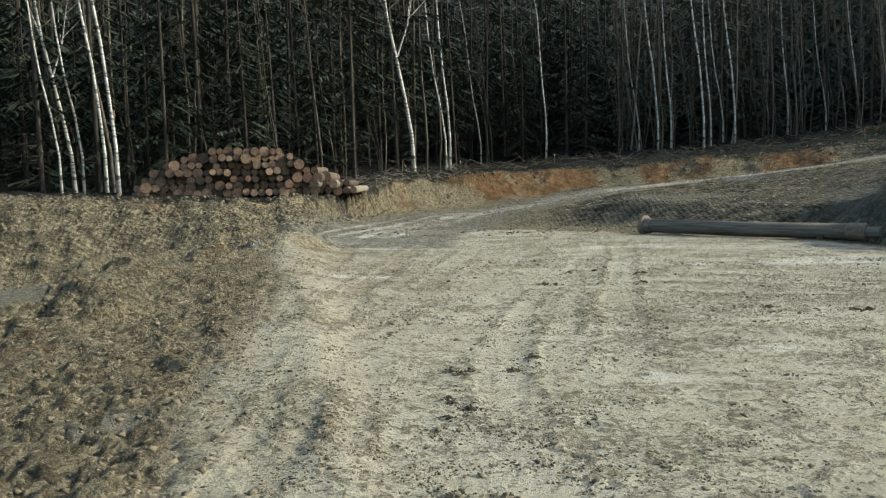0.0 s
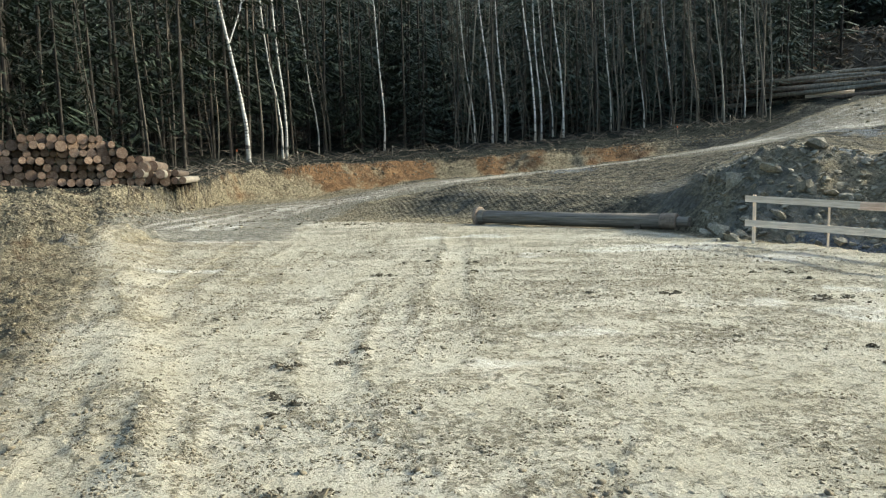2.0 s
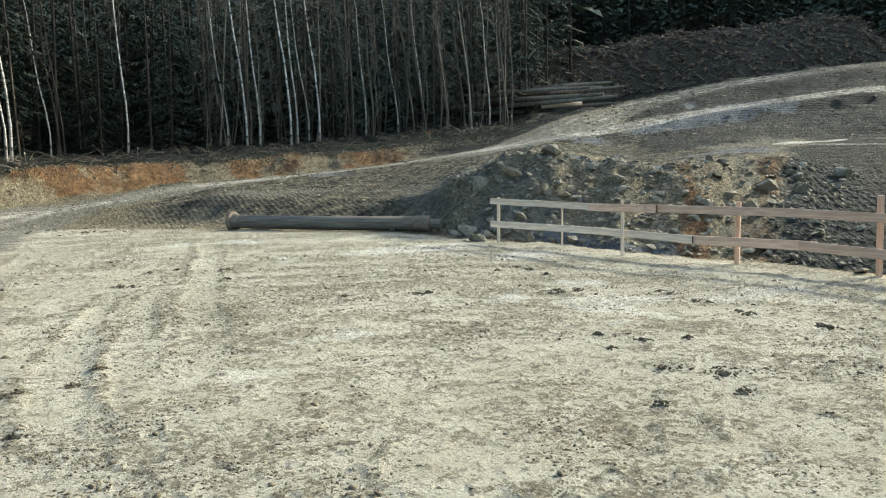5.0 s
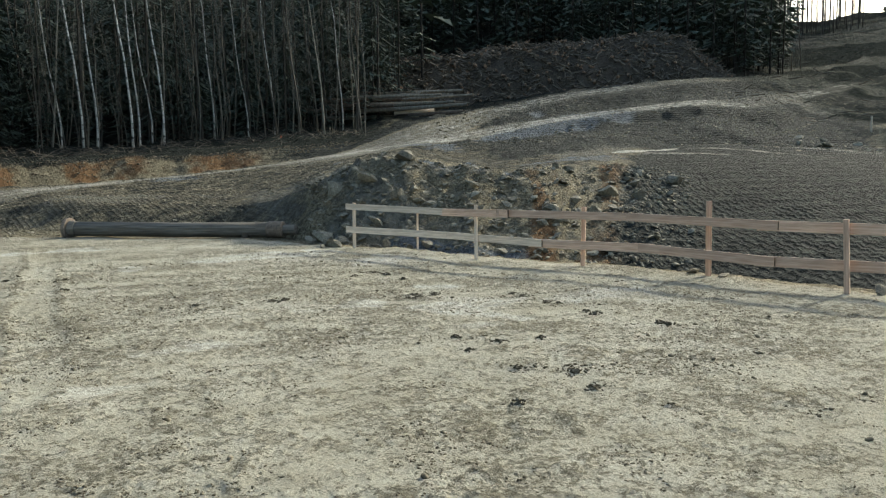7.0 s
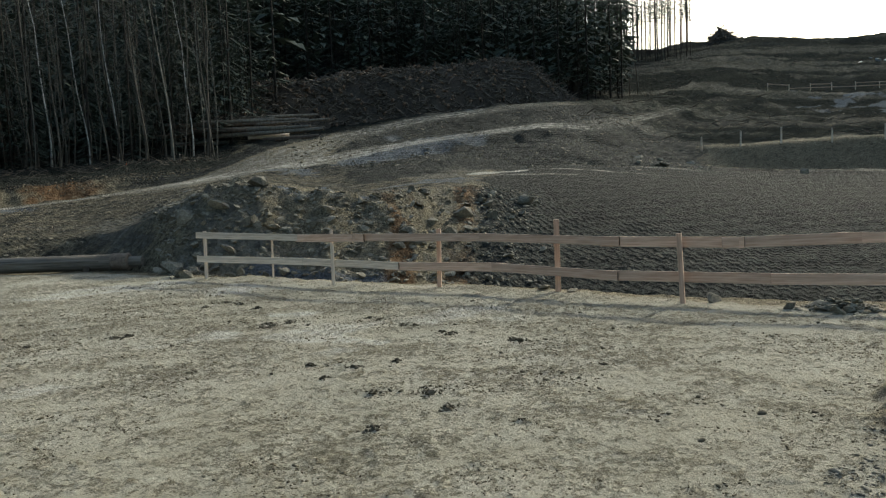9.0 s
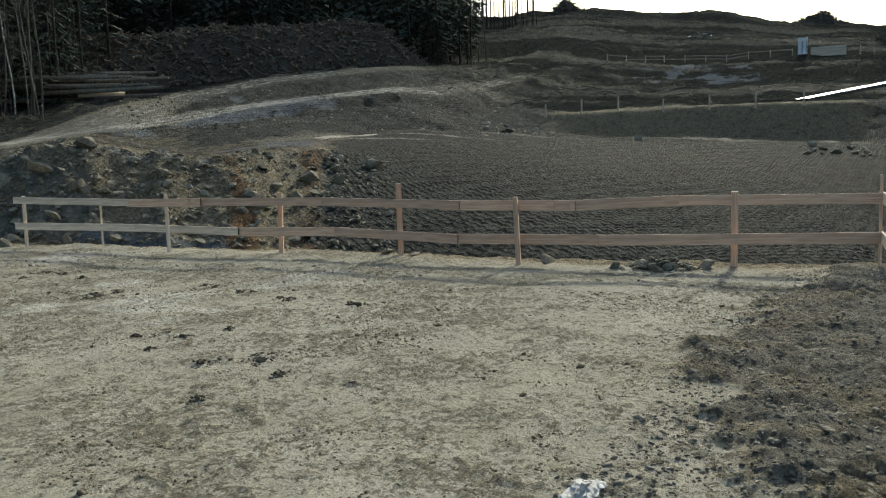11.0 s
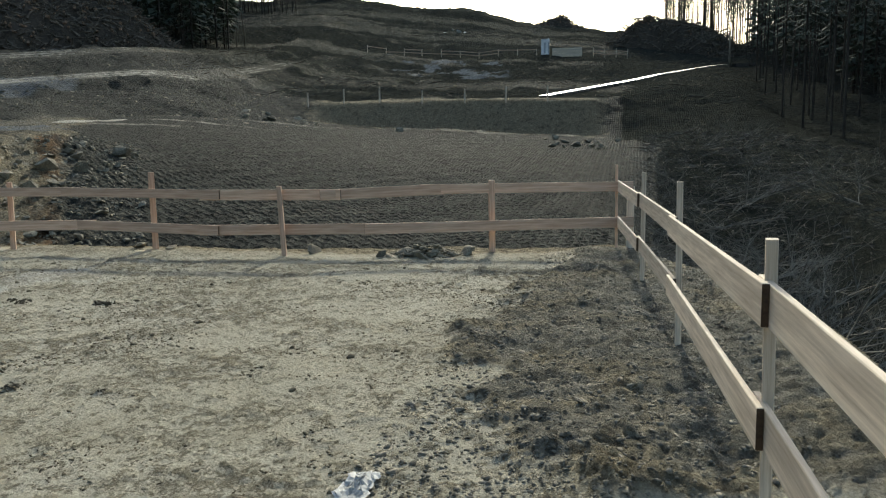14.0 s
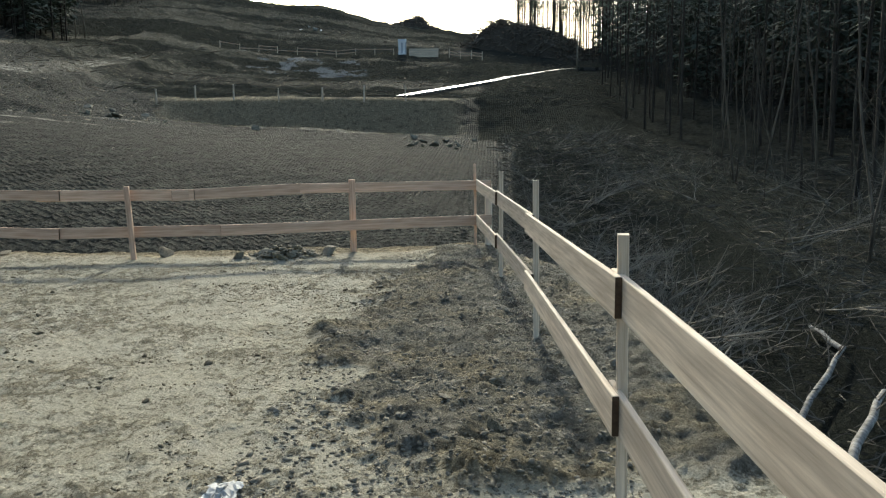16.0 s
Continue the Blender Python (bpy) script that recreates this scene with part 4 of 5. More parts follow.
def limb(shape, start, way, n, r, rng, depth, rise=0.35, sides=5):
    """A bare limb that forks into ever thinner twigs."""
    pts, p, d = [start], start.copy(), way.normalized()
    steps = 2 + depth
    for k in range(steps):
        d = (d + Vector((rng.uniform(-0.2, 0.2), rng.uniform(-0.2, 0.2), rng.uniform(-0.08, rise * 0.5)))).normalized()
        p = p + d * n / steps
        pts.append(p.copy())
    shape.tube(pts, [r * (1 - 0.8 * k / steps) for k in range(steps + 1)], sides, False)
    if depth:
        for _ in range(rng.randint(3, 5)):
            f = rng.uniform(0.3, 1.0)
            i = min(int(f * steps), steps - 1)
            q = pts[i].lerp(pts[i + 1], f * steps - i)
            a = rng.uniform(0, 6.283)
            w = (d + Vector((math.cos(a), math.sin(a), rng.uniform(0, 0.6))) * 0.8).normalized()
            limb(shape, q, w, n * rng.uniform(0.35, 0.6), r * 0.5, rng, depth - 1, rise, 3)


def bare_parts(rng, h, r, lean, first, count, fork=False):
    """Trunk and leafless crown of a broadleaf tree; lean: metres sideways for each metre up."""
    trunk, crown = Shape(), Shape()
    pts = []
    wave, shift = rng.uniform(3, 6), rng.uniform(0, 2)
    for k in range(11):
        f = k / 10
        pts.append(Vector((lean * h * f + 0.011 * h * math.sin(f * wave + shift) + 0.006 * h * math.sin(f * wave * 2.6) + rng.uniform(-0.03, 0.03), 0.01 * h * math.sin(f * 4), h * f - (0.3 if k == 0 else 0))))
    trunk.tube(pts, [r * (1.25 if k == 0 else 1) * (1 - 0.085 * k) for k in range(11)], 8)
    for k in range(count):
        f = first + (1 - first) * (k + rng.random()) / count
        i = min(int(f * 10), 9)
        q = pts[i].lerp(pts[i + 1], f * 10 - i)
        a = rng.uniform(0, 6.283)
        limb(crown, q, Vector((math.cos(a) * 0.8, math.sin(a) * 0.8, rng.uniform(0.5, 1.3))), h * rng.uniform(0.09, 0.2) * (1.15 - 0.6 * f), r * 0.28 * (1.1 - 0.6 * f), rng, 2)
    if fork:
        q = pts[4]
        limb(trunk, q, Vector((-0.45, 0.1, 1.0)), h * 0.42, r * 0.5, rng, 1)
        limb(trunk, pts[3], Vector((0.4, 0.2, 1.0)), h * 0.3, r * 0.4, rng, 1)
    return trunk, crown


def tree_master(name, parts, bark, leaf, label, group):
    t = thing(name, pose(0, 0, -80), label, "tree", group)
    part("trunk", parts[0], bark, t, "", True)
    part("crown", parts[1], leaf, t)
    return t


class Stand:
    """Kinds of trees, of which the first planting uses the built tree itself and the later ones copies."""

    def __init__(self, masters):
        self.masters, self.used = masters, [False] * len(masters)

    def plant(self, k, x, y, size, turn, tilt=(0, 0), sink=0.1):
        k %= len(self.masters)
        m = pose(x, y, land(x, y) - sink, tilt[0], tilt[1], turn)
        if self.used[k]:
            ob = copy_thing(self.masters[k], m)
        else:
            ob, self.used[k] = self.masters[k], True
            ob.matrix_basis = m
        ob.scale = (size, size, size)
        return ob


def joined_wood(name, kinds, spots, label):
    """Far trees that nobody could count, as one object; spots: kind, x, y, size, turn."""
    co, loops, counts, mats, base = [], [], [], [], 0
    ready = []
    for parts in kinds:
        for mat, sh in enumerate(parts):
            ready.append((np.array([tuple(p) for p in sh.v]), np.concatenate([np.array(f) for f in sh.f]), np.array([len(f) for f in sh.f]), mat))
    for k, x, y, size, turn in spots:
        c, q = math.cos(radians(turn)) * size, math.sin(radians(turn)) * size
        for v, lo, cn, mat in ready[2 * k:2 * k + 2]:
            co.append(np.stack([v[:, 0] * c - v[:, 1] * q + x, v[:, 0] * q + v[:, 1] * c + y, v[:, 2] * size + land(x, y) - 0.1], -1))
            loops.append(lo + base)
            counts.append(cn)
            mats.append(np.full(len(cn), mat))
            base += len(v)
    co, loops, counts, mats = np.concatenate(co), np.concatenate(loops), np.concatenate(counts), np.concatenate(mats)
    me = bpy.data.meshes.new(name)
    me.vertices.add(len(co))
    me.vertices.foreach_set("co", co.ravel())
    me.loops.add(len(loops))
    me.loops.foreach_set("vertex_index", loops.astype(np.int32))
    me.polygons.add(len(counts))
    me.polygons.foreach_set("loop_start", np.concatenate([[0], np.cumsum(counts)[:-1]]).astype(np.int32))
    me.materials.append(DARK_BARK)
    me.materials.append(HAZED_NEEDLES)
    me.polygons.foreach_set("material_index", mats.astype(np.int32))
    me.update()
    me.validate()
    return tagged(new(name, me), label, "trees", kind="stuff")


def wood_edge(bearing):
    return float(wrapped(LINES[6], 1, np.array([bearing]))[0])


def build_woods():
    rng = random.Random(77)
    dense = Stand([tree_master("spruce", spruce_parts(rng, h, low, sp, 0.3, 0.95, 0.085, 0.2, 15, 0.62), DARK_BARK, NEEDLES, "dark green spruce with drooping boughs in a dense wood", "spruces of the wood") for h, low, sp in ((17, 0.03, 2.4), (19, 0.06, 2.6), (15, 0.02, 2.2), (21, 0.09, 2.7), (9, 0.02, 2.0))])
    tall = Stand([tree_master("tall_spruce", spruce_parts(rng, h, low, sp, 0.3, 0.8, 0.10), DARK_BARK, HAZED_NEEDLES, "tall dark spruce with bare lower trunk and high crown", "tall conifers") for h, low, sp in ((22, 0.38, 2.2), (24, 0.45, 2.4), (20, 0.33, 2.0))])
    thin = Stand([tree_master("bare_tree", bare_parts(rng, h, r, ln, f, c - 5), THIN_BARK, TWIG, "leafless slender grey tree at the wood's edge", "bare trees") for h, r, ln, f, c in ((13, 0.040, -0.03, 0.2, 13), (15, 0.050, -0.06, 0.25, 14), (10, 0.028, 0.03, 0.15, 13), (16, 0.066, -0.01, 0.3, 14), (7, 0.02, -0.05, 0.1, 12))])
    young = Stand([tree_master("young_tree", bare_parts(rng, h, r, ln, f, c), PALE_BARK, PALE_TWIGS, "leafless young tree with pale grey bark and fine twigs", "young trees") for h, r, ln, f, c in ((11, 0.03, -0.03, 0.12, 12), (13, 0.04, -0.05, 0.15, 12), (8, 0.022, 0.03, 0.08, 11), (14, 0.05, 0.02, 0.2, 12))])
    pale_dense = Stand([tree_master("spruce", spruce_parts(rng, h, low, sp, 0.3, 0.95, 0.085, 0.2, 15, 0.62), DARK_BARK, HAZED_NEEDLES, "spruce with drooping boughs near a clearing, needles paled for haze", "spruces of the wood") for h, low, sp in ((17, 0.03, 2.4), (14, 0.02, 2.2), (10, 0.02, 2.0))])
    birch = Stand([tree_master("birch", bare_parts(rng, h, r, ln, f, c, fork), BIRCH, TWIG, "slender white birch without leaves at the wood's edge", "birches") for h, r, ln, f, c, fork in ((17, 0.07, -0.06, 0.45, 10, False), (16, 0.088, -0.10, 0.4, 12, True), (18, 0.074, -0.05, 0.5, 10, False), (15, 0.05, -0.08, 0.4, 9, False))])
    # birches of the wood's edge: bearing, distance behind the edge, kind, size
    for b, back, k, s in ((-26.2, 2.2, 3, 1.0), (-25.4, 3.0, 1, 0.95), (-24.9, 2.4, 3, 1.05), (-23.6, 2.0, 2, 0.95), (-22.9, 1.4, 2, 1.1), (-2.7, 0.8, 1, 1.25), (-0.3, 0.9, 3, 1.2), (0.1, 1.6, 0, 1.1), (2.3, 3.5, 3, 0.9), (7.0, 1.5, 0, 0.9), (13.4, 3, 3, 1.1), (14.6, 2, 2, 1.0), (15.6, 2.5, 0, 1.0), (17.6, 1.2, 2, 1.05), (18.2, 2.0, 0, 1.0), (18.9, 2.6, 3, 1.1), (19.6, 1.4, 2, 0.95), (23.0, 3.5, 0, 0.9), (25.2, 3.0, 3, 1.0), (27.0, 2.5, 2, 0.8), (31.8, 3.6, 0, 0.8)):
        birch.plant(k, *polar(b, wood_edge(b) + back), s, -b + rng.uniform(-25, 25))
    for _ in range(140):
        b = rng.uniform(-31, 34.5) if rng.random() < 0.5 else rng.uniform(12, 35)
        x, y = polar(b, wood_edge(b) + rng.uniform(0.2, 8))
        if -22 < b < -6:
            x, y = polar(b, wood_edge(b) + rng.uniform(3.5, 8))
        stand = young if b > 8 and rng.random() < 0.6 else thin
        stand.plant(rng.randrange(5), x, y, rng.uniform(0.75, 1.25), -b + rng.uniform(-60, 60), (rng.uniform(-5, 5), rng.uniform(-7, 4)))
    far_kinds = [spruce_parts(rng, h, low, sp, 0.28, 0.68, 0.085, 0.52) for h, low, sp in ((17, 0.10, 2.4), (19, 0.16, 2.6), (15, 0.06, 2.2))]
    high_kinds = [spruce_parts(rng, h, low, sp, 0.3, 0.6, 0.10) for h, low, sp in ((22, 0.40, 2.0), (24, 0.48, 2.2), (20, 0.34, 1.9))]
    spots, deep = [], []
    tries = 0
    while len(spots) < 400 and tries < 12000:
        tries += 1
        b = rng.uniform(-38, 36.5)
        depth = 3.0 + 46 * rng.random() ** 1.4
        p = polar(b, wood_edge(b) + depth)
        if all((p[0] - q[0]) ** 2 + (p[1] - q[1]) ** 2 > 1.8**2 for q in spots):
            spots.append(p)
            if depth < 15:
                k = 4 if depth < 7 and rng.random() < 0.4 else rng.randrange(4)
                (pale_dense if b > 9 else dense).plant(k, *p, rng.uniform(0.85, 1.25), rng.uniform(0, 360), (rng.uniform(-1.5, 1.5), rng.uniform(-1.5, 1.5)))
            else:
                deep.append((rng.randrange(3), *p, rng.uniform(0.95, 1.3), rng.uniform(0, 360)))
    for _ in range(50):
        b = rng.uniform(-38, 38)
        deep.append((rng.randrange(3), *polar(b, rng.uniform(72, 118)), rng.uniform(1.4, 1.9), rng.uniform(0, 360)))
    joined_wood("deep_wood", far_kinds, deep, "dark spruces deep inside the wood")
    # the wood behind the brush heap
    spots, deep = [], []
    for _ in range(4200):
        b = rng.uniform(30, 61.8)
        p = polar(b, rng.uniform(94 if b > 36 else 80, 140))
        if len(spots) < 250 and all((p[0] - q[0]) ** 2 + (p[1] - q[1]) ** 2 > 2.2**2 for q in spots):
            spots.append(p)
            deep.append((rng.randrange(3), *p, rng.uniform(0.95, 1.3), rng.uniform(0, 360)))
    for _ in range(30):
        deep.append((rng.randrange(3), *polar(rng.uniform(29, 62.5), rng.uniform(118, 165)), rng.uniform(1.15, 1.5), rng.uniform(0, 360)))
    joined_wood("far_wood", far_kinds, deep, "dense dark spruce wood behind the clearing")
    for b, r, s in ((62.3, 112, 0.85), (62.8, 114, 0.95), (61.6, 108, 0.8), (60.9, 110, 0.8)):
        thin.plant(3, *polar(b, r), s, rng.uniform(0, 360))
    # stands on the skyline
    deep = []
    for lo, hi, r0, r1, count in ((56, 66.4, 164, 192, 190), (91.5, 99.5, 150, 192, 200)):
        for _ in range(count):
            deep.append((rng.randrange(3), *polar(rng.uniform(lo, hi), rng.uniform(r0, r1)), rng.uniform(0.7, 1.0), rng.uniform(0, 360)))
    joined_wood("skyline_wood", high_kinds, deep, "thin tall trees standing along the skyline")
    # the wood on the right-hand slope
    spots = []
    for _ in range(5200):
        b = rng.uniform(96.8, 124)
        near = float(np.interp(b, [96.8, 99, 103, 107, 110, 116, 124], [98, 70, 56, 46, 38, 26, 20]))
        p = polar(b, near + 75 * rng.random() ** 1.25)
        if len(spots) < 190 and all((p[0] - q[0]) ** 2 + (p[1] - q[1]) ** 2 > 1.7**2 for q in spots):
            spots.append(p)
            close = math.hypot(*p) < near + 8
            if close and rng.random() < 0.45:
                thin.plant(rng.randrange(5), *p, rng.uniform(0.7, 1.1), rng.uniform(0, 360), (rng.uniform(-3, 3), rng.uniform(-4, 4)))
            else:
                tall.plant(rng.randrange(3), *p, rng.uniform(0.7, 1.0), rng.uniform(0, 360), (rng.uniform(-1.5, 1.5), rng.uniform(-1.5, 1.5)))
    deep = []
    for _ in range(190):
        b = rng.uniform(97.3, 126)
        near = float(np.interp(b, [97.5, 103, 110, 126], [118, 84, 62, 46]))
        deep.append((rng.randrange(3), *polar(b, near + rng.uniform(0, 50)), rng.uniform(0.9, 1.2), rng.uniform(0, 360)))
    joined_wood("slope_wood", far_kinds, deep, "dark conifers deep in the wood on the slope")
    for _ in range(20):
        b = rng.uniform(105, 119)
        near = float(np.interp(b, [105, 110, 116, 119], [38, 28, 18, 16]))
        thin.plant(rng.randrange(5), *polar(b, near + rng.uniform(0, 12)), rng.uniform(0.6, 1.0), rng.uniform(0, 360), (rng.uniform(-6, 6), rng.uniform(-6, 6)))
    # woods that close the place behind the yard
    for _ in range(70):
        b = rng.uniform(128, 318)
        dense.plant(rng.randrange(4), *polar(b, rng.uniform(58, 85)), rng.uniform(0.8, 1.1), rng.uniform(0, 360))


build_woods()


# ---- heaps of brushwood ----
def build_heap(name, spine, width, tops, sticks, rng, label, thick=(0.03, 0.11), length=(0.6, 2.3)):
    """A long heap: spine of plan points, its height along it, a lumpy core and many branches on it."""
    heap = thing(name, pose(0, 0, 0), label, "brush heap")
    core, wood = Shape(), Shape()
    n, m = len(spine) * 6, 9
    pts = []
    for i in range(n + 1):
        f = i / n * (len(spine) - 1)
        k = min(int(f), len(spine) - 2)
        a, b = Vector((*spine[k], 0)), Vector((*spine[k + 1], 0))
        c = a.lerp(b, f - k)
        d = (b - a).normalized()
        s = Vector((d.y, -d.x, 0))
        top = tops[k] + (tops[k + 1] - tops[k]) * (f - k)
        row = []
        for j in range(m):
            u = j / (m - 1) * 2 - 1
            p = c + s * u * width * 0.5
            lift = top * max(0.0, 1 - abs(u) ** 2.4) * (1 + rng.uniform(-0.12, 0.12))
            p.z = land(p.x, p.y) - 0.25 + lift
            p += Vector((rng.uniform(-0.15, 0.15), rng.uniform(-0.15, 0.15), 0))
            row.append(p)
        pts.append(row)
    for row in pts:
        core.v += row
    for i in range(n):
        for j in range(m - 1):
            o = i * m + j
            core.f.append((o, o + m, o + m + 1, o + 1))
    # a single dark lumpy sheet fills the heap under the branches
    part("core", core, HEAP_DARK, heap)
    for _ in range(sticks):
        i, j = rng.randrange(n), rng.randrange(m - 1)
        p = pts[i][j].lerp(pts[i + 1][j + 1], rng.random())
        a, tilt = rng.uniform(0, 6.283), rng.uniform(-0.5, 0.9)
        ln, r = rng.uniform(*length), rng.uniform(*thick)
        d = Vector((math.cos(a), math.sin(a), tilt)).normalized() * ln / 2
        wood.tube([p - d, p + Vector((rng.uniform(-0.1, 0.1), rng.uniform(-0.1, 0.1), 0.06)), p + d], [r, r * 0.85, r * 0.5], 4, True)
    ends = Shape()
    for _ in range(sticks // 12):
        i, j = rng.randrange(n), rng.randrange(m - 1)
        p = pts[i][j].lerp(pts[i + 1][j + 1], rng.random()) + Vector((0, 0, 0.12))
        w = Vector((-p.x, -p.y, 0)).normalized() + Vector((rng.uniform(-0.5, 0.5), rng.uniform(-0.5, 0.5), rng.uniform(-0.2, 0.4)))
        r = rng.uniform(0.06, 0.15)
        ends.tube([p - w * 0.5, p + w * 0.45], [r, r], 7, True)
    tagged(part("cut_log", ends, CUT_WOOD, heap, "short sawn log pieces"), kind="stuff")
    tagged(part("brush", wood, BRUSH, heap, "tangled cut branches and tops"), kind="stuff")
    return heap


HEAP_DARK = simple("dark_heap_core", (0.025, 0.021, 0.016), (0.10, 0.082, 0.062), 5, 0.95, (1, 1, 1), 0.8, 0.08)
BRUSH = simple("cut_branches", (0.04, 0.034, 0.026), (0.22, 0.185, 0.14), 2.2, 0.9, (1, 1, 1), 0.2, 0.01)
heap_rng = random.Random(31)
build_heap("brush_heap", [polar(*p) for p in ((33.2, 70), (36, 75), (40, 79), (44, 81), (48, 83), (52, 87), (55, 90), (57, 93))], 9, (0.8, 3.9, 3.6, 4.3, 4.1, 4.7, 4.6, 1.2), 5000, heap_rng, "long heap of tangled brushwood and cut branches on a clearing")
build_heap("brush_heap", [polar(*p) for p in ((88.4, 150), (90, 148), (92.5, 146), (95, 144), (96.4, 142))], 8, (0.6, 5.0, 5.0, 4.0, 0.8), 900, heap_rng, "dark heap of brushwood beside a hillside cabin", (0.04, 0.12), (1.5, 4.5))
build_heap("brush_heap", [polar(*p) for p in ((67.6, 186), (68.3, 186), (69.3, 186))], 7, (0.4, 3.2, 0.5), 160, heap_rng, "rounded brush heap on the bare skyline", (0.05, 0.13), (1.5, 4))
build_heap("brush_heap", [polar(*p) for p in ((83.3, 184), (84.6, 184), (86.0, 184))], 7, (0.3, 2.6, 0.4), 160, heap_rng, "low brush heap on the bare skyline", (0.05, 0.13), (1.5, 4))


def build_felled_trunks():
    rng = random.Random(8)
    for k in range(24):
        r = 64.0 + (k % 5) * 1.1 + rng.uniform(-0.3, 0.3)
        b = rng.uniform(32.4, 39.2)
        x, y = polar(b, r)
        n, rad = rng.uniform(5, 9), rng.uniform(0.13, 0.22)
        z = land(x, y) + rad + 0.38 * (k // 5)
        turn = -b + rng.uniform(-9, 9)
        log = thing("felled_trunk", pose(x, y, z, 0, rng.uniform(-3, 0), turn), "long felled trunk lying before a brush heap", "log", "felled trunks")
        part("stem", Shape().tube([(-n / 2, 0, 0), (0, 0.05, 0), (n / 2, 0, 0)], [rad, rad * 0.9, rad * 0.75], 10, False), GREY_BARK if k % 3 else BARK, log, "", True)
        part("cut_end", Shape().tube([(n / 2 - 0.02, 0, 0), (n / 2 + 0.01, 0, 0)], [rad * 0.75, rad * 0.72], 10), CUT_WOOD, log)
    x, y = polar(36.9, 64.5)
    log = thing("felled_trunk", pose(x, y, land(x, y) + 0.25, 0, 0, -36), "pale debarked log lying before a brush heap", "log", "felled trunks")
    part("stem", Shape().tube([(-1.6, 0, 0), (1.6, 0, 0.1)], [0.2, 0.17], 10), PINE, log, "", True)


build_felled_trunks()


# ---- stones ----
def stone_master(name, rng, label, group, mat=STONE, flat=0.65):
    me = Shape().lump((0, 0, 0), 1.0, rng, flat, 18, 0.24).mesh(name, mat)
    ob = new(name, me)
    tagged(ob, label, "stone", group)
    return ob


def build_stones():
    rng = random.Random(4)
    masters = [stone_master("boulder", rng, "grey quarried boulder on a spoil heap", "boulders of the spoil heap", STONE, f) for f in (0.5, 0.62, 0.4, 0.55)]
    used = [False] * 4

    def lay(x, y, size, sink=0.3):
        k = rng.randrange(4)
        m = pose(x, y, land(x, y) + size * (0.6 - sink), rng.uniform(-25, 25), rng.uniform(-25, 25), rng.uniform(0, 360))
        ob = copy_thing(masters[k], m) if used[k] else masters[k]
        ob.matrix_basis, used[k] = m @ Matrix.Diagonal((size, size, size, 1)), True

    lay(*polar(35.9, 21.4), 0.24, 0.2)
    for _ in range(190):
        b = rng.uniform(29, 56)
        r0 = float(wrapped(LINES[0], 1, np.array([b]))[0])
        r1 = float(wrapped(LINES[2], 1, np.array([b]))[0])
        lay(*polar(b, r0 + (r1 - r0) * rng.uniform(0.25, 1.05)), rng.uniform(0.06, 0.14) * (2.0 if rng.random() < 0.1 else 1))
    for _ in range(22):
        lay(*polar(rng.uniform(44.5, 53), rng.uniform(18, 25)), rng.uniform(0.09, 0.24))
    for _ in range(14):
        lay(*polar(rng.uniform(29.6, 34), rng.uniform(18.0, 19.3)), rng.uniform(0.09, 0.2))
    for _ in range(14):
        lay(*polar(rng.uniform(62, 68), rng.uniform(52, 58)), rng.uniform(0.15, 0.4))
    for _ in range(16):
        lay(*polar(rng.uniform(83.5, 89), rng.uniform(44, 50)), rng.uniform(0.1, 0.26))
    lay(*polar(73.4, 54), 0.4, 0.0)
    for x, y, s in ((10.66, 4.42, 0.15), (10.5, 3.35, 0.11), (10.75, 3.1, 0.15), (10.55, 2.9, 0.09), (10.6, 2.65, 0.10), (10.9, 2.25, 0.17), (10.4, 2.75, 0.1), (10.8, 7.3, 0.12), (10.75, 6.75, 0.1), (4.78, 0.27, 0.045), (5.1, 0.6, 0.04), (4.35, -0.02, 0.07)):
        lay(x, y, s, 0.35)
    # stone chips over the spoil heap and the terrace
    chips = Shape()
    for _ in range(3800):
        b = rng.uniform(29, 56)
        r0 = float(wrapped(LINES[0], 1, np.array([b]))[0]) + 0.4
        r1 = float(wrapped(LINES[2], 1, np.array([b]))[0]) + 3
        x, y = polar(b, r0 + (r1 - r0) * rng.random())
        chips.lump((x, y, land(x, y)), 0.022 * math.exp(rng.uniform(0, 1.6)), rng, 0.6, 9, 0.25)
    for _ in range(1500):
        b = rng.uniform(-8, 34)
        x, y = polar(b, rng.uniform(24, 44))
        chips.lump((x, y, land(x, y)), rng.uniform(0.025, 0.09), rng, 0.6, 9, 0.25)
    for _ in range(1300):
        b = rng.uniform(38, 66)
        x, y = polar(b, rng.uniform(44, 66 if b < 50 else 78))
        chips.lump((x, y, land(x, y)), 0.04 * math.exp(rng.uniform(0, 1.5)), rng, 0.55, 9, 0.25)
    for _ in range(900):
        x, y = polar(rng.uniform(-16, 60), 2.5 + 14 * rng.random())
        if x < 9:
            chips.lump((x, y, land(x, y)), rng.uniform(0.006, 0.02), rng, 0.6, 12, 0.25)
    # low heap of broken stone by the corner of the fence
    for _ in range(160):
        x, y = rng.gauss(10.72, 0.13), rng.gauss(2.75, 0.27)
        up = 0.16 * math.exp(-((x - 10.72) / 0.2) ** 2 - ((y - 2.75) / 0.36) ** 2)
        chips.lump((x, y, land(x, y) + up * rng.uniform(0.2, 1)), rng.uniform(0.025, 0.07), rng, 0.5, 12, 0.25)
    ob = new("stone_chips", chips.mesh("stone_chips", STONE))
    tagged(ob, "loose grey stone chips over the spoil heap", "stones", kind="stuff")


build_stones()


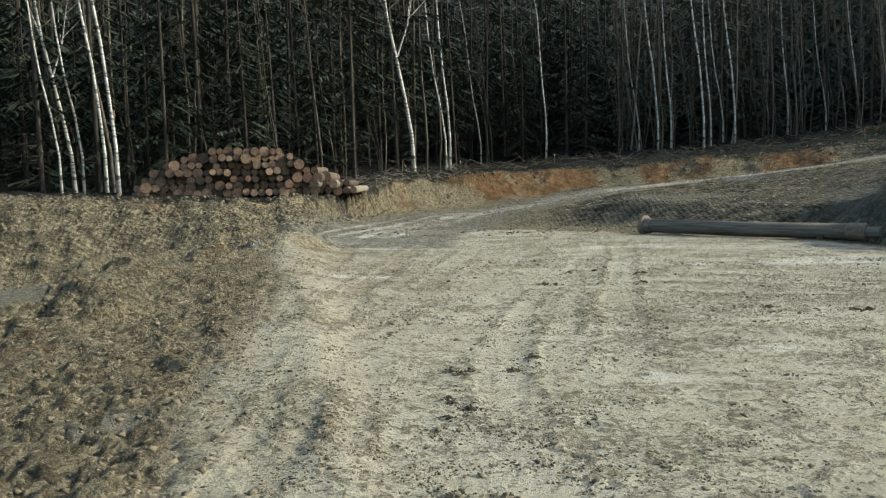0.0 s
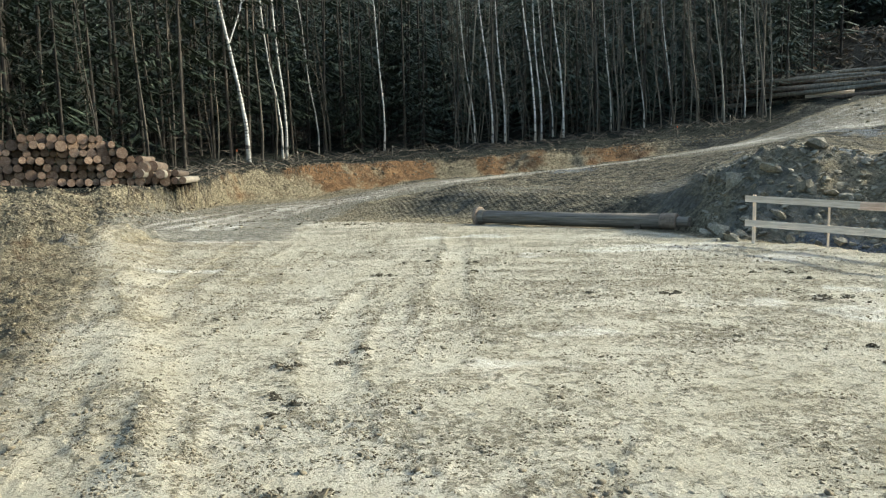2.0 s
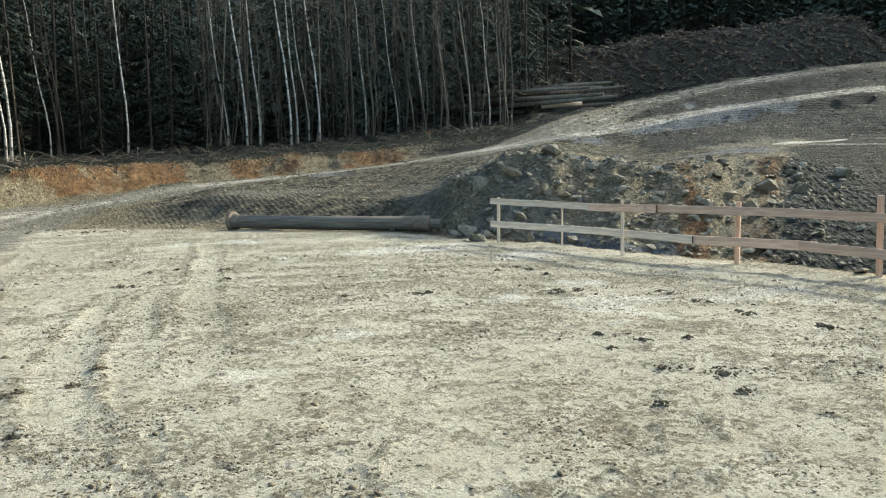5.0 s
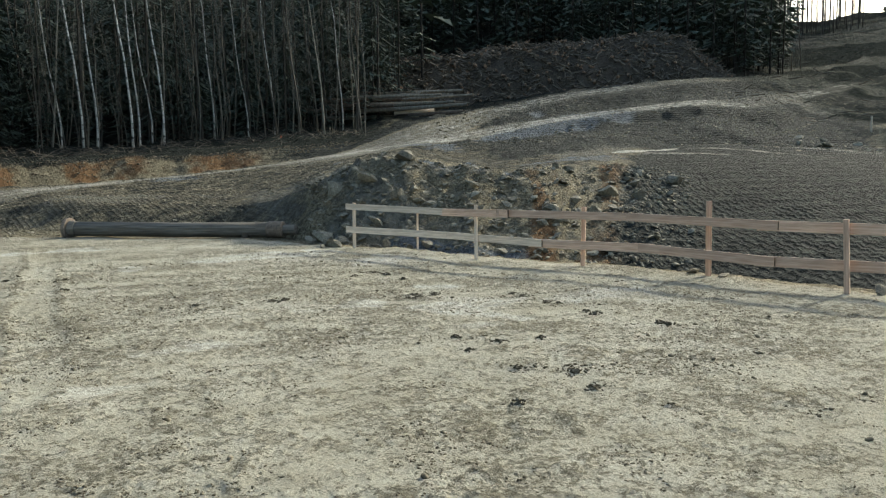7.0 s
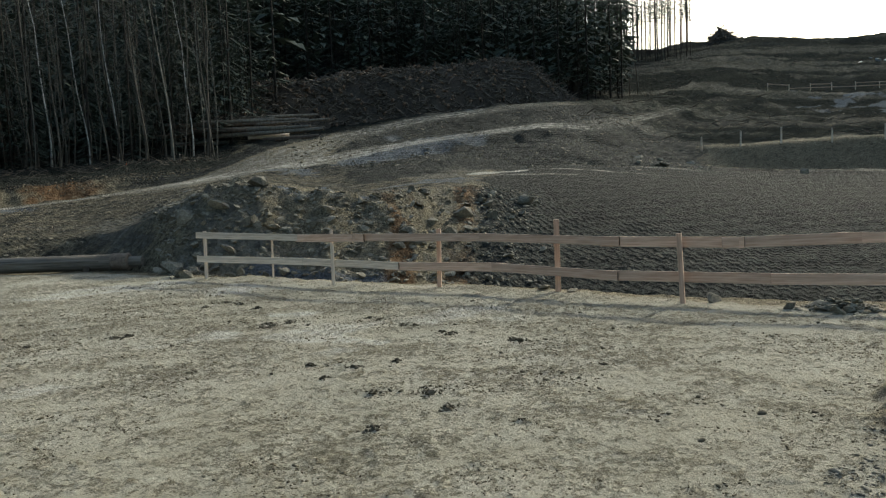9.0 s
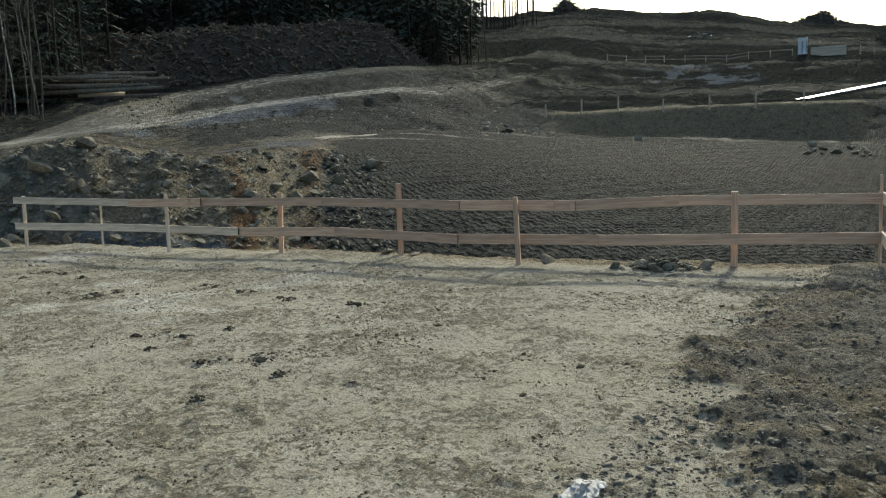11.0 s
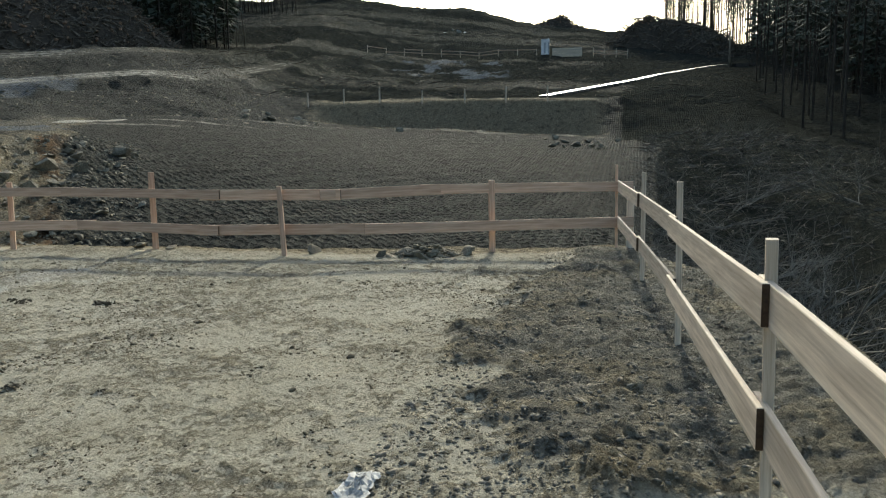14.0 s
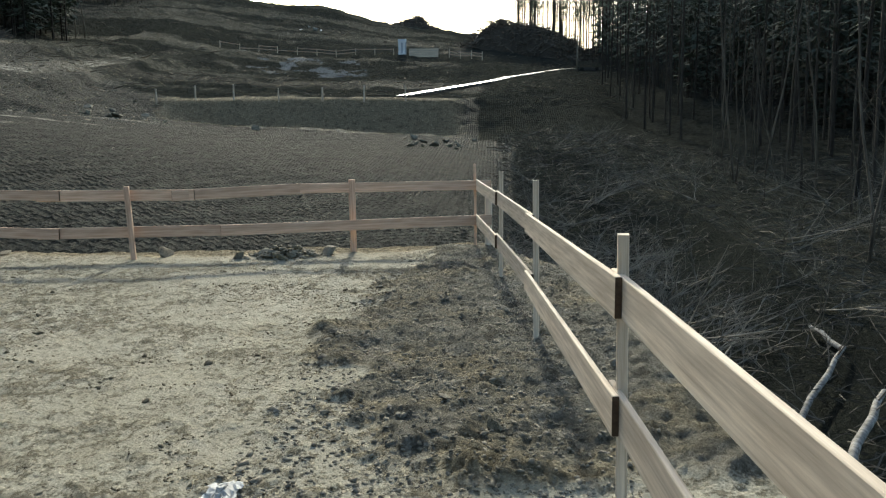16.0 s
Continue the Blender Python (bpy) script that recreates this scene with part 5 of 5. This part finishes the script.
def build_clods():
    rng = random.Random(9)
    dry, damp, pats = Shape(), Shape(), Shape()
    # crumbs lie in streaks along the way the machines turn, and along their tracks
    made = np.random.default_rng(19)
    n = 130000
    bear, dist = made.uniform(-19, 87, n), 2.4 + 14.5 * made.random(n) ** 1.55
    px, py = dist * np.sin(np.radians(bear)), dist * np.cos(np.radians(bear))
    thick = rough(bear * 0.06, dist, 0.55, 4, 33, 0.85) + 0.3 * rough(bear * 0.08, dist, 0.25, 3, 112, 0.7) + 0.2 * rough(px, py, 3.5, 2, 113)
    by_track = np.zeros(n)
    for line in TRACKS:
        by_track = np.maximum(by_track, np.exp(-((on_road(px, py, line, 1.0)[1] - 0.3) / 0.1) ** 2))
    keep = (thick + 0.3 * by_track > made.uniform(-0.08, 0.5, n)) & (px < 9.6) & ((px < 3.2) | (py > 0.9)) & (px > -0.9 - 0.165 * py)
    for x, y in list(zip(px[keep], py[keep]))[:34000]:
        size = 0.0042 * math.exp(rng.uniform(0, 1.4)) * (1 + math.hypot(x, y) * 0.02) * (1.9 if rng.random() < 0.025 else 1)
        dry.lump((x, y, land(x, y) + size * 0.15), size, rng, 0.6, 6 if size < 0.02 else 12, 0.35)
    for _ in range(7500):
        y = 2.2 + 19 * rng.random()
        x = -0.9 - 0.165 * y - abs(rng.gauss(0, 2.6))
        dry.lump((x, y, land(x, y)), 0.008 * math.exp(rng.uniform(0, 1.55)) * (1.5 if rng.random() < 0.05 else 1), rng, 0.65, 9, 0.3)
    for bx, by, n, spread in ((6.3, 8.7, 9, 0.16), (6.45, 8.55, 7, 0.12), (6.93, 6.1, 10, 0.12), (6.85, 5.0, 9, 0.14), (7.35, 7.1, 8, 0.2), (4.6, 9.6, 14, 0.35), (6.9, 10.6, 16, 0.4), (-0.2, 5.75, 9, 0.12), (-0.05, 5.5, 6, 0.1), (0.3, 6.9, 22, 0.3), (3.2, 13.2, 12, 0.4), (1.2, 12.5, 8, 0.2), (2.2, 14.2, 6, 0.2), (-0.15, 4.05, 9, 0.14), (4.9, 5.9, 16, 0.3), (4.4, 4.6, 22, 0.4), (7.4, 7.9, 9, 0.2)):
        # each a few broken pats of mud: a rough core with crumbs heaped on and round it
        for _ in range(max(2, n // 4)):
            cx, cy, wide = bx + rng.gauss(0, spread), by + rng.gauss(0, spread), rng.uniform(0.03, 0.075)
            pats.lump((cx, cy, land(cx, cy) + 0.006), wide * 0.8, rng, 0.4, 18, 0.4)
            for _ in range(26):
                x, y = cx + rng.gauss(0, wide), cy + rng.gauss(0, wide * 0.7)
                up = 0.03 * math.exp(-((x - cx) ** 2 + (y - cy) ** 2) / wide**2)
                pats.lump((x, y, land(x, y) + up), rng.uniform(0.006, 0.02), rng, 0.7, 9, 0.35)
    for _ in range(6500):
        x, y = 3.3 + 8 * rng.random() ** 1.3, rng.uniform(-0.9, 1.3)
        damp.lump((x, y, land(x, y)), 0.006 * math.exp(rng.uniform(0, 1.4)) * (2 if rng.random() < 0.03 else 1), rng, 0.6, 9, 0.35)
    tagged(new("mud_clods", dry.mesh("mud_clods", CLOD, True)), "dried brown clods of mud over the yard", "clods", kind="stuff")
    tagged(new("mud_pats", pats.mesh("mud_pats", CHURNED)), "dark broken pats of churned mud on the yard", "mud", kind="stuff")
    tagged(new("grit_lumps", damp.mesh("grit_lumps", DARK_CLOD, True)), "damp dark lumps of earth and grit on the yard", "clods", kind="stuff")


build_clods()


# ---- slash and fallen wood beyond the side fence ----
def build_slash():
    rng = random.Random(14)
    s = Shape()
    for _ in range(7500):
        b = rng.uniform(90.5, 119)
        if b > 101 and rng.random() < 0.6:
            continue
        edge = float(wrapped(LINES[0], 1, np.array([b]))[0])
        r = edge + 1.0 + 42 * rng.random() ** 1.6
        x, y = polar(b, r)
        a, ln = rng.uniform(0, 6.283), rng.uniform(0.15, 1.1)
        d = Vector((math.cos(a), math.sin(a), rng.uniform(-0.1, 0.45))).normalized() * ln
        p = Vector((x, y, land(x, y) + 0.03))
        q = p + d * 0.5 + Vector((rng.uniform(-0.1, 0.1), rng.uniform(-0.1, 0.1), 0.05))
        e = rng.uniform(0.004, 0.012) * (1 + r / 30)
        s.tube([p, q, p + d], [e, e * 0.8, e * 0.3], 3, False)
    tagged(new("slash", s.mesh("slash", DEAD_WOOD)), "thin cut branches strewn over the dark slope", "slash", kind="stuff")
    far = Shape()
    for _ in range(1500):
        b, r = rng.uniform(58, 99), rng.uniform(68, 185)
        x, y = polar(b, r)
        a, ln = rng.uniform(0, 6.283), rng.uniform(0.3, 1.5)
        d = Vector((math.cos(a), math.sin(a), rng.uniform(0, 0.25))).normalized() * ln
        p = Vector((x, y, land(x, y) + 0.05))
        e = rng.uniform(0.02, 0.055)
        far.tube([p, p + d], [e, e * 0.6], 4, True)
    for _ in range(700):
        b = rng.uniform(-10, 34)
        x, y = polar(b, wood_edge(b) - rng.uniform(-1.5, 2.8))
        a, ln = rng.uniform(0, 6.283), rng.uniform(0.3, 1.6)
        d = Vector((math.cos(a), math.sin(a), rng.uniform(-0.05, 0.5))).normalized() * ln
        p = Vector((x, y, land(x, y) + 0.03))
        far.tube([p, p + d], [0.02, 0.008], 3, False)
    tagged(new("slash", far.mesh("slash", BRUSH)), "cut tops and branches strewn over felled ground", "slash", kind="stuff")
    masters = []
    for k in range(5):
        sh = Shape()
        limb(sh, Vector((0, 0, 0)), Vector((1, 0, 0.25)), 2.2, 0.024, rng, 2, 0.15)
        limb(sh, Vector((0.3, 0, 0.05)), Vector((0.6, 0.6, 0.6)), 1.6, 0.018, rng, 2, 0.2)
        limb(sh, Vector((0.1, 0, 0.02)), Vector((0.7, -0.6, 0.5)), 1.4, 0.015, rng, 2, 0.2)
        ob = new("fallen_branch", sh.mesh("fallen_branch", PALE_TWIG))
        masters.append(tagged(ob, "bare forked branch lying on the dark slope", "branch", "fallen branches"))
    spots = [(97.5, 14.0), (99.5, 12.5), (101.5, 10.2), (97.0, 15.0), (104.0, 13.5), (93.4, 17.0), (112.5, 14.0), (109.0, 12.0)]
    spots += [(rng.uniform(94, 106), rng.uniform(12, 20)) for _ in range(26)] + [(rng.uniform(92, 117), rng.uniform(14, 40)) for _ in range(30)]
    spots += [(rng.uniform(90.5, 97), rng.uniform(16, 52)) for _ in range(14)]
    for k, (b, r) in enumerate(spots):
        x, y = polar(b, r)
        ob = masters[k] if k < 5 else copy_thing(masters[k % 5], pose(0, 0, 0))
        size = rng.uniform(0.7, 1.3)
        ob.matrix_basis = pose(x, y, land(x, y) + 0.03, 0, 0, rng.uniform(0, 360)) @ Matrix.Diagonal((size, size, size, 1))
    for (ba, ra), (bb, rb), rad in (((110.9, 13.6), (113.5, 16.2), 0.06), ((114.0, 11.8), (115.9, 14.2), 0.075), ((113.3, 16.4), (111.4, 17.6), 0.055)):
        p, q = Vector((*polar(ba, ra), 0)), Vector((*polar(bb, rb), 0))
        p.z, q.z = land(p.x, p.y) + rad + 0.03, land(q.x, q.y) + rad + 0.12
        d = q - p
        n = d.length
        m = pose(0, 0, 0, 0, -math.degrees(math.asin(d.z / n)), math.degrees(math.atan2(d.y, d.x)))
        m.translation = (p + q) / 2
        log = thing("birch_log", m, "crooked white birch log on the dark slope", "log", "birch logs")
        part("stem", Shape().tube([(-n / 2, 0, 0), (-n / 5, 0.05, 0.02), (n / 8, 0.0, 0.04), (n / 3, 0.05, 0.02), (n / 2, 0.02, 0.02)], [rad, rad * 0.95, rad * 0.9, rad * 0.75, rad * 0.6], 10, False), BACKLIT_BIRCH, log, "", True)
        part("cut_end", Shape().tube([(-n / 2 - 0.005, 0, 0), (-n / 2 + 0.02, 0.005, 0)], [rad * 0.95, rad], 10), CUT_WOOD, log)
        tw = Shape()
        for _ in range(3):
            limb(tw, Vector((rng.uniform(0, n / 2), 0.04, 0.04)), Vector((rng.uniform(0.2, 1), rng.uniform(-0.6, 0.6), 0.6)), rng.uniform(0.7, 1.4), 0.014, rng, 1)
        part("twig", tw, BRUSH, log)


build_slash()


# ---- hillside: wet road, fences, cabin, pole ----
def build_wet_road():
    line = [polar(*p) for p in WET_LINE]
    s = Shape()
    pts = []
    for k in range(len(line) - 1):
        for f in range(8):
            a, b = Vector((*line[k], 0)), Vector((*line[k + 1], 0))
            pts.append(a.lerp(b, f / 8))
    pts.append(Vector((*line[-1], 0)))
    for i, p in enumerate(pts):
        d = (pts[min(i + 1, len(pts) - 1)] - pts[max(i - 1, 0)]).normalized()
        side = Vector((d.y, -d.x, 0))
        z = max(land(*(p + side * w).xy) for w in (-1.6, 0, 1.6)) + 0.06
        for w in (-0.55, 0.55):
            q = p + side * w
            s.v.append(Vector((q.x, q.y, z)))
            s.v.append(Vector((q.x, q.y, z - 0.5)))
    for i in range(len(pts) - 1):
        o = i * 4
        s.f += [(o, o + 4, o + 6, o + 2), (o, o + 1, o + 5, o + 4), (o + 2, o + 6, o + 7, o + 3)]
    ob = new("road", s.mesh("road", WET_ROAD))
    tagged(ob, "narrow wet asphalt road shining on the hillside", "road", kind="structure")


build_wet_road()


def far_fence(points, top, label, rng, post_w=0.11, rails=(0.9, 0.45), step_m=2.7):
    fence = thing("post_fence", pose(0, 0, 0), label, "fence")
    spots = []
    for a, b in zip(points, points[1:]):
        a, b = Vector((*a, 0)), Vector((*b, 0))
        n = max(1, round((b - a).length / step_m))
        spots += [a.lerp(b, k / n) for k in range(n)]
    spots.append(Vector((*points[-1], 0)))
    for p in spots:
        p.z = land(p.x, p.y)
        h = top * rng.uniform(0.9, 1.15)
        part("post", Shape().box(pose(p.x, p.y, p.z + h / 2 - 0.15, 0, -90, rng.uniform(-20, 20)), h + 0.3, post_w, post_w, 0.01), PINE, fence)
    for a, b in zip(spots, spots[1:]):
        for h in rails:
            if rng.random() < 0.85:
                u, v = a + Vector((0, 0, h)), b + Vector((0, 0, h))
                d = v - u
                yaw = math.degrees(math.atan2(d.y, d.x))
                tilt = -math.degrees(math.asin(d.z / d.length))
                part("rail", Shape().box(Matrix.Translation((u + v) / 2) @ pose(0, 0, 0, 0, tilt, yaw), d.length, 0.03, 0.10, 0.005), PINE_RED, fence)


fence_rng = random.Random(3)
far_fence([polar(b, 65.6) for b in (67.0, 72, 78, 83.8)], 1.15, "row of pale wooden fence posts above a dark earth face", fence_rng, 0.10, (), 2.75)
far_fence([polar(*p) for p in ((71.2, 120), (75, 124), (79, 126), (83, 128))], 1.0, "thin wooden rail fence along a hillside bench", fence_rng, 0.09, (0.9, 0.45), 3.5)
far_fence([polar(*p) for p in ((86.9, 128), (89.2, 130))], 1.3, "short timber fence beside a hillside cabin", fence_rng, 0.1, (1.1, 0.6), 1.8)


def build_cabin():
    x, y = polar(83.6, 129)
    z = land(x, y)
    t = thing("portable_toilet", pose(x, y, z, 0, 0, -83.6), "white portable toilet cabin with grey-blue door on the hillside", "portable toilet")
    part("body", Shape().box(pose(0, 0, 1.1, 0, -90, 0), 2.2, 1.25, 1.25, 0.05), WHITE, t)
    part("door", Shape().box(pose(-0.05, -0.65, 1.0, 0, -90, 0), 1.6, 0.04, 0.2, 0.01), BLUE, t, "grey-blue door panel")
    part("side_panel", Shape().box(pose(0.5, -0.65, 1.0, 0, -90, 0), 1.7, 0.04, 0.14, 0.01), BLUE, t)
    part("roof", Shape().box(pose(0, 0, 2.26), 1.34, 1.34, 0.14, 0.05), WHITE, t)
    part("vent_pipe", Shape().tube([(0.5, 0.4, 2.2), (0.5, 0.4, 2.6)], [0.06, 0.06], 8), WHITE, t)
    x, y = polar(85.1, 129)
    w = thing("timber_stack", pose(x, y, land(x, y), 0, 0, -85), "stack of pale sawn boards beside a portable toilet", "boards")
    for k in range(7):
        part("board", Shape().box(pose(0, 0, 0.12 + k * 0.19), 4.6, 0.8, 0.17, 0.01), PINE, w)
    for b, r, sx in ((76.6, 150, 0.4), (77.2, 152, 0.3), (77.6, 151, 0.5), (78.0, 152, 0.25)):
        x, y = polar(b, r)
        ob = new("white_sheet", Shape().lump((0, 0, 0), sx, random.Random(int(b * 10)), 0.25, 24, 0.2).mesh("white_sheet", WHITE))
        ob.matrix_basis = pose(x, y, land(x, y) + 0.15)
        tagged(ob, "pale plastic sheet lying on the hillside", "sheet", "plastic sheets")
    x, y = polar(95.8, 108)
    pole = thing("utility_pole", pose(x, y, land(x, y)), "pale wooden pole beside the wet road", "pole")
    part("shaft", Shape().tube([(0, 0, -0.4), (0, 0, 4.6)], [0.13, 0.10], 10), GREY_BARK, pole, "", True)
    part("cap", Shape().tube([(0, 0, 4.6), (0, 0, 4.72)], [0.115, 0.06], 10), GREY_BARK, pole)


build_cabin()


def build_roots():
    """Torn roots and turf that hang over the head of the cut bank."""
    rng = random.Random(6)
    s = Shape()
    for _ in range(1500):
        b = rng.uniform(-10.5, 33)
        r = float(wrapped(LINES[5], 1, np.array([b]))[0]) + rng.uniform(-0.25, 0.5)
        x, y = polar(b, r)
        z = land(x, y) + rng.uniform(-0.05, 0.12)
        n = rng.uniform(0.15, 0.6)
        dx, dy = polar(b + rng.uniform(-60, 60), -rng.uniform(0.05, 0.3))
        e = rng.uniform(0.006, 0.02)
        s.tube([(x, y, z), (x + dx * 0.6, y + dy * 0.6, z - n * 0.35), (x + dx, y + dy, z - n)], [e, e * 0.8, e * 0.3], 3, False)
    tagged(new("roots", s.mesh("roots", TWIG)), "torn roots hanging over the head of the earth bank", "roots", kind="stuff")
    t = Shape()
    for _ in range(3000):
        b = rng.uniform(-30, 33)
        k = 5 if b > -9 else rng.choice((3, 4, 5))
        r = float(wrapped(LINES[k], 1, np.array([b]))[0]) + rng.uniform(-1.2, 1.0)
        x, y = polar(b, r)
        t.lump((x, y, land(x, y)), 0.025 * math.exp(rng.uniform(0, 1.5)) * (1.5 if rng.random() < 0.06 else 1), rng, 0.7, 9, 0.3)
    tagged(new("bank_clods", t.mesh("bank_clods", CLOD, True)), "brown clods of earth fallen along the bank", "clods", kind="stuff")


build_roots()


def build_small():
    rng = random.Random(2)
    for b, r, mat, h in ((-3.3, 42.5, RED_PAINT, 0.5), (0.95, 44.5, PINE, 0.55), (7.6, 49, PINE, 0.5), (27.5, 53, RED_PAINT, 0.45), (30.9, 55, PINE, 0.6), (33.4, 55, PINE, 0.9)):
        x, y = polar(b, r)
        st = thing("survey_stake", pose(x, y, land(x, y), rng.uniform(-4, 4), rng.uniform(-4, 4), 20), "short wooden survey stake with painted top at the bank", "stake", "survey stakes")
        part("stick", Shape().box(pose(0, 0, h / 2 - 0.1, 0, -90, 0), h + 0.2, 0.04, 0.035), GREY_BARK, st)
        part("tip", Shape().box(pose(0, 0, h + 0.05, 0, -90, 0), 0.1, 0.042, 0.037), mat, st)
    # crumpled plastic film on the mud
    s = Shape()
    n = 16
    for i in range(n):
        for j in range(n):
            u, v = i / (n - 1) - 0.5, j / (n - 1) - 0.5
            x, y = 3.5 + u * 0.30 + 0.03 * rng.random(), 1.19 + v * 0.15 + 0.03 * rng.random()
            s.v.append(Vector((x, y, land(x, y) + 0.010 + 0.026 * rng.random() * (1 - 2 * abs(u)) * (1 - 2 * abs(v)) * 2)))
    for i in range(n - 1):
        for j in range(n - 1):
            o = i * n + j
            s.f.append((o, o + n, o + n + 1, o + 1))
    ob = new("plastic_film", s.mesh("plastic_film", FILM))
    tagged(ob, "crumpled white plastic film trodden into the mud", "plastic film")


build_small()
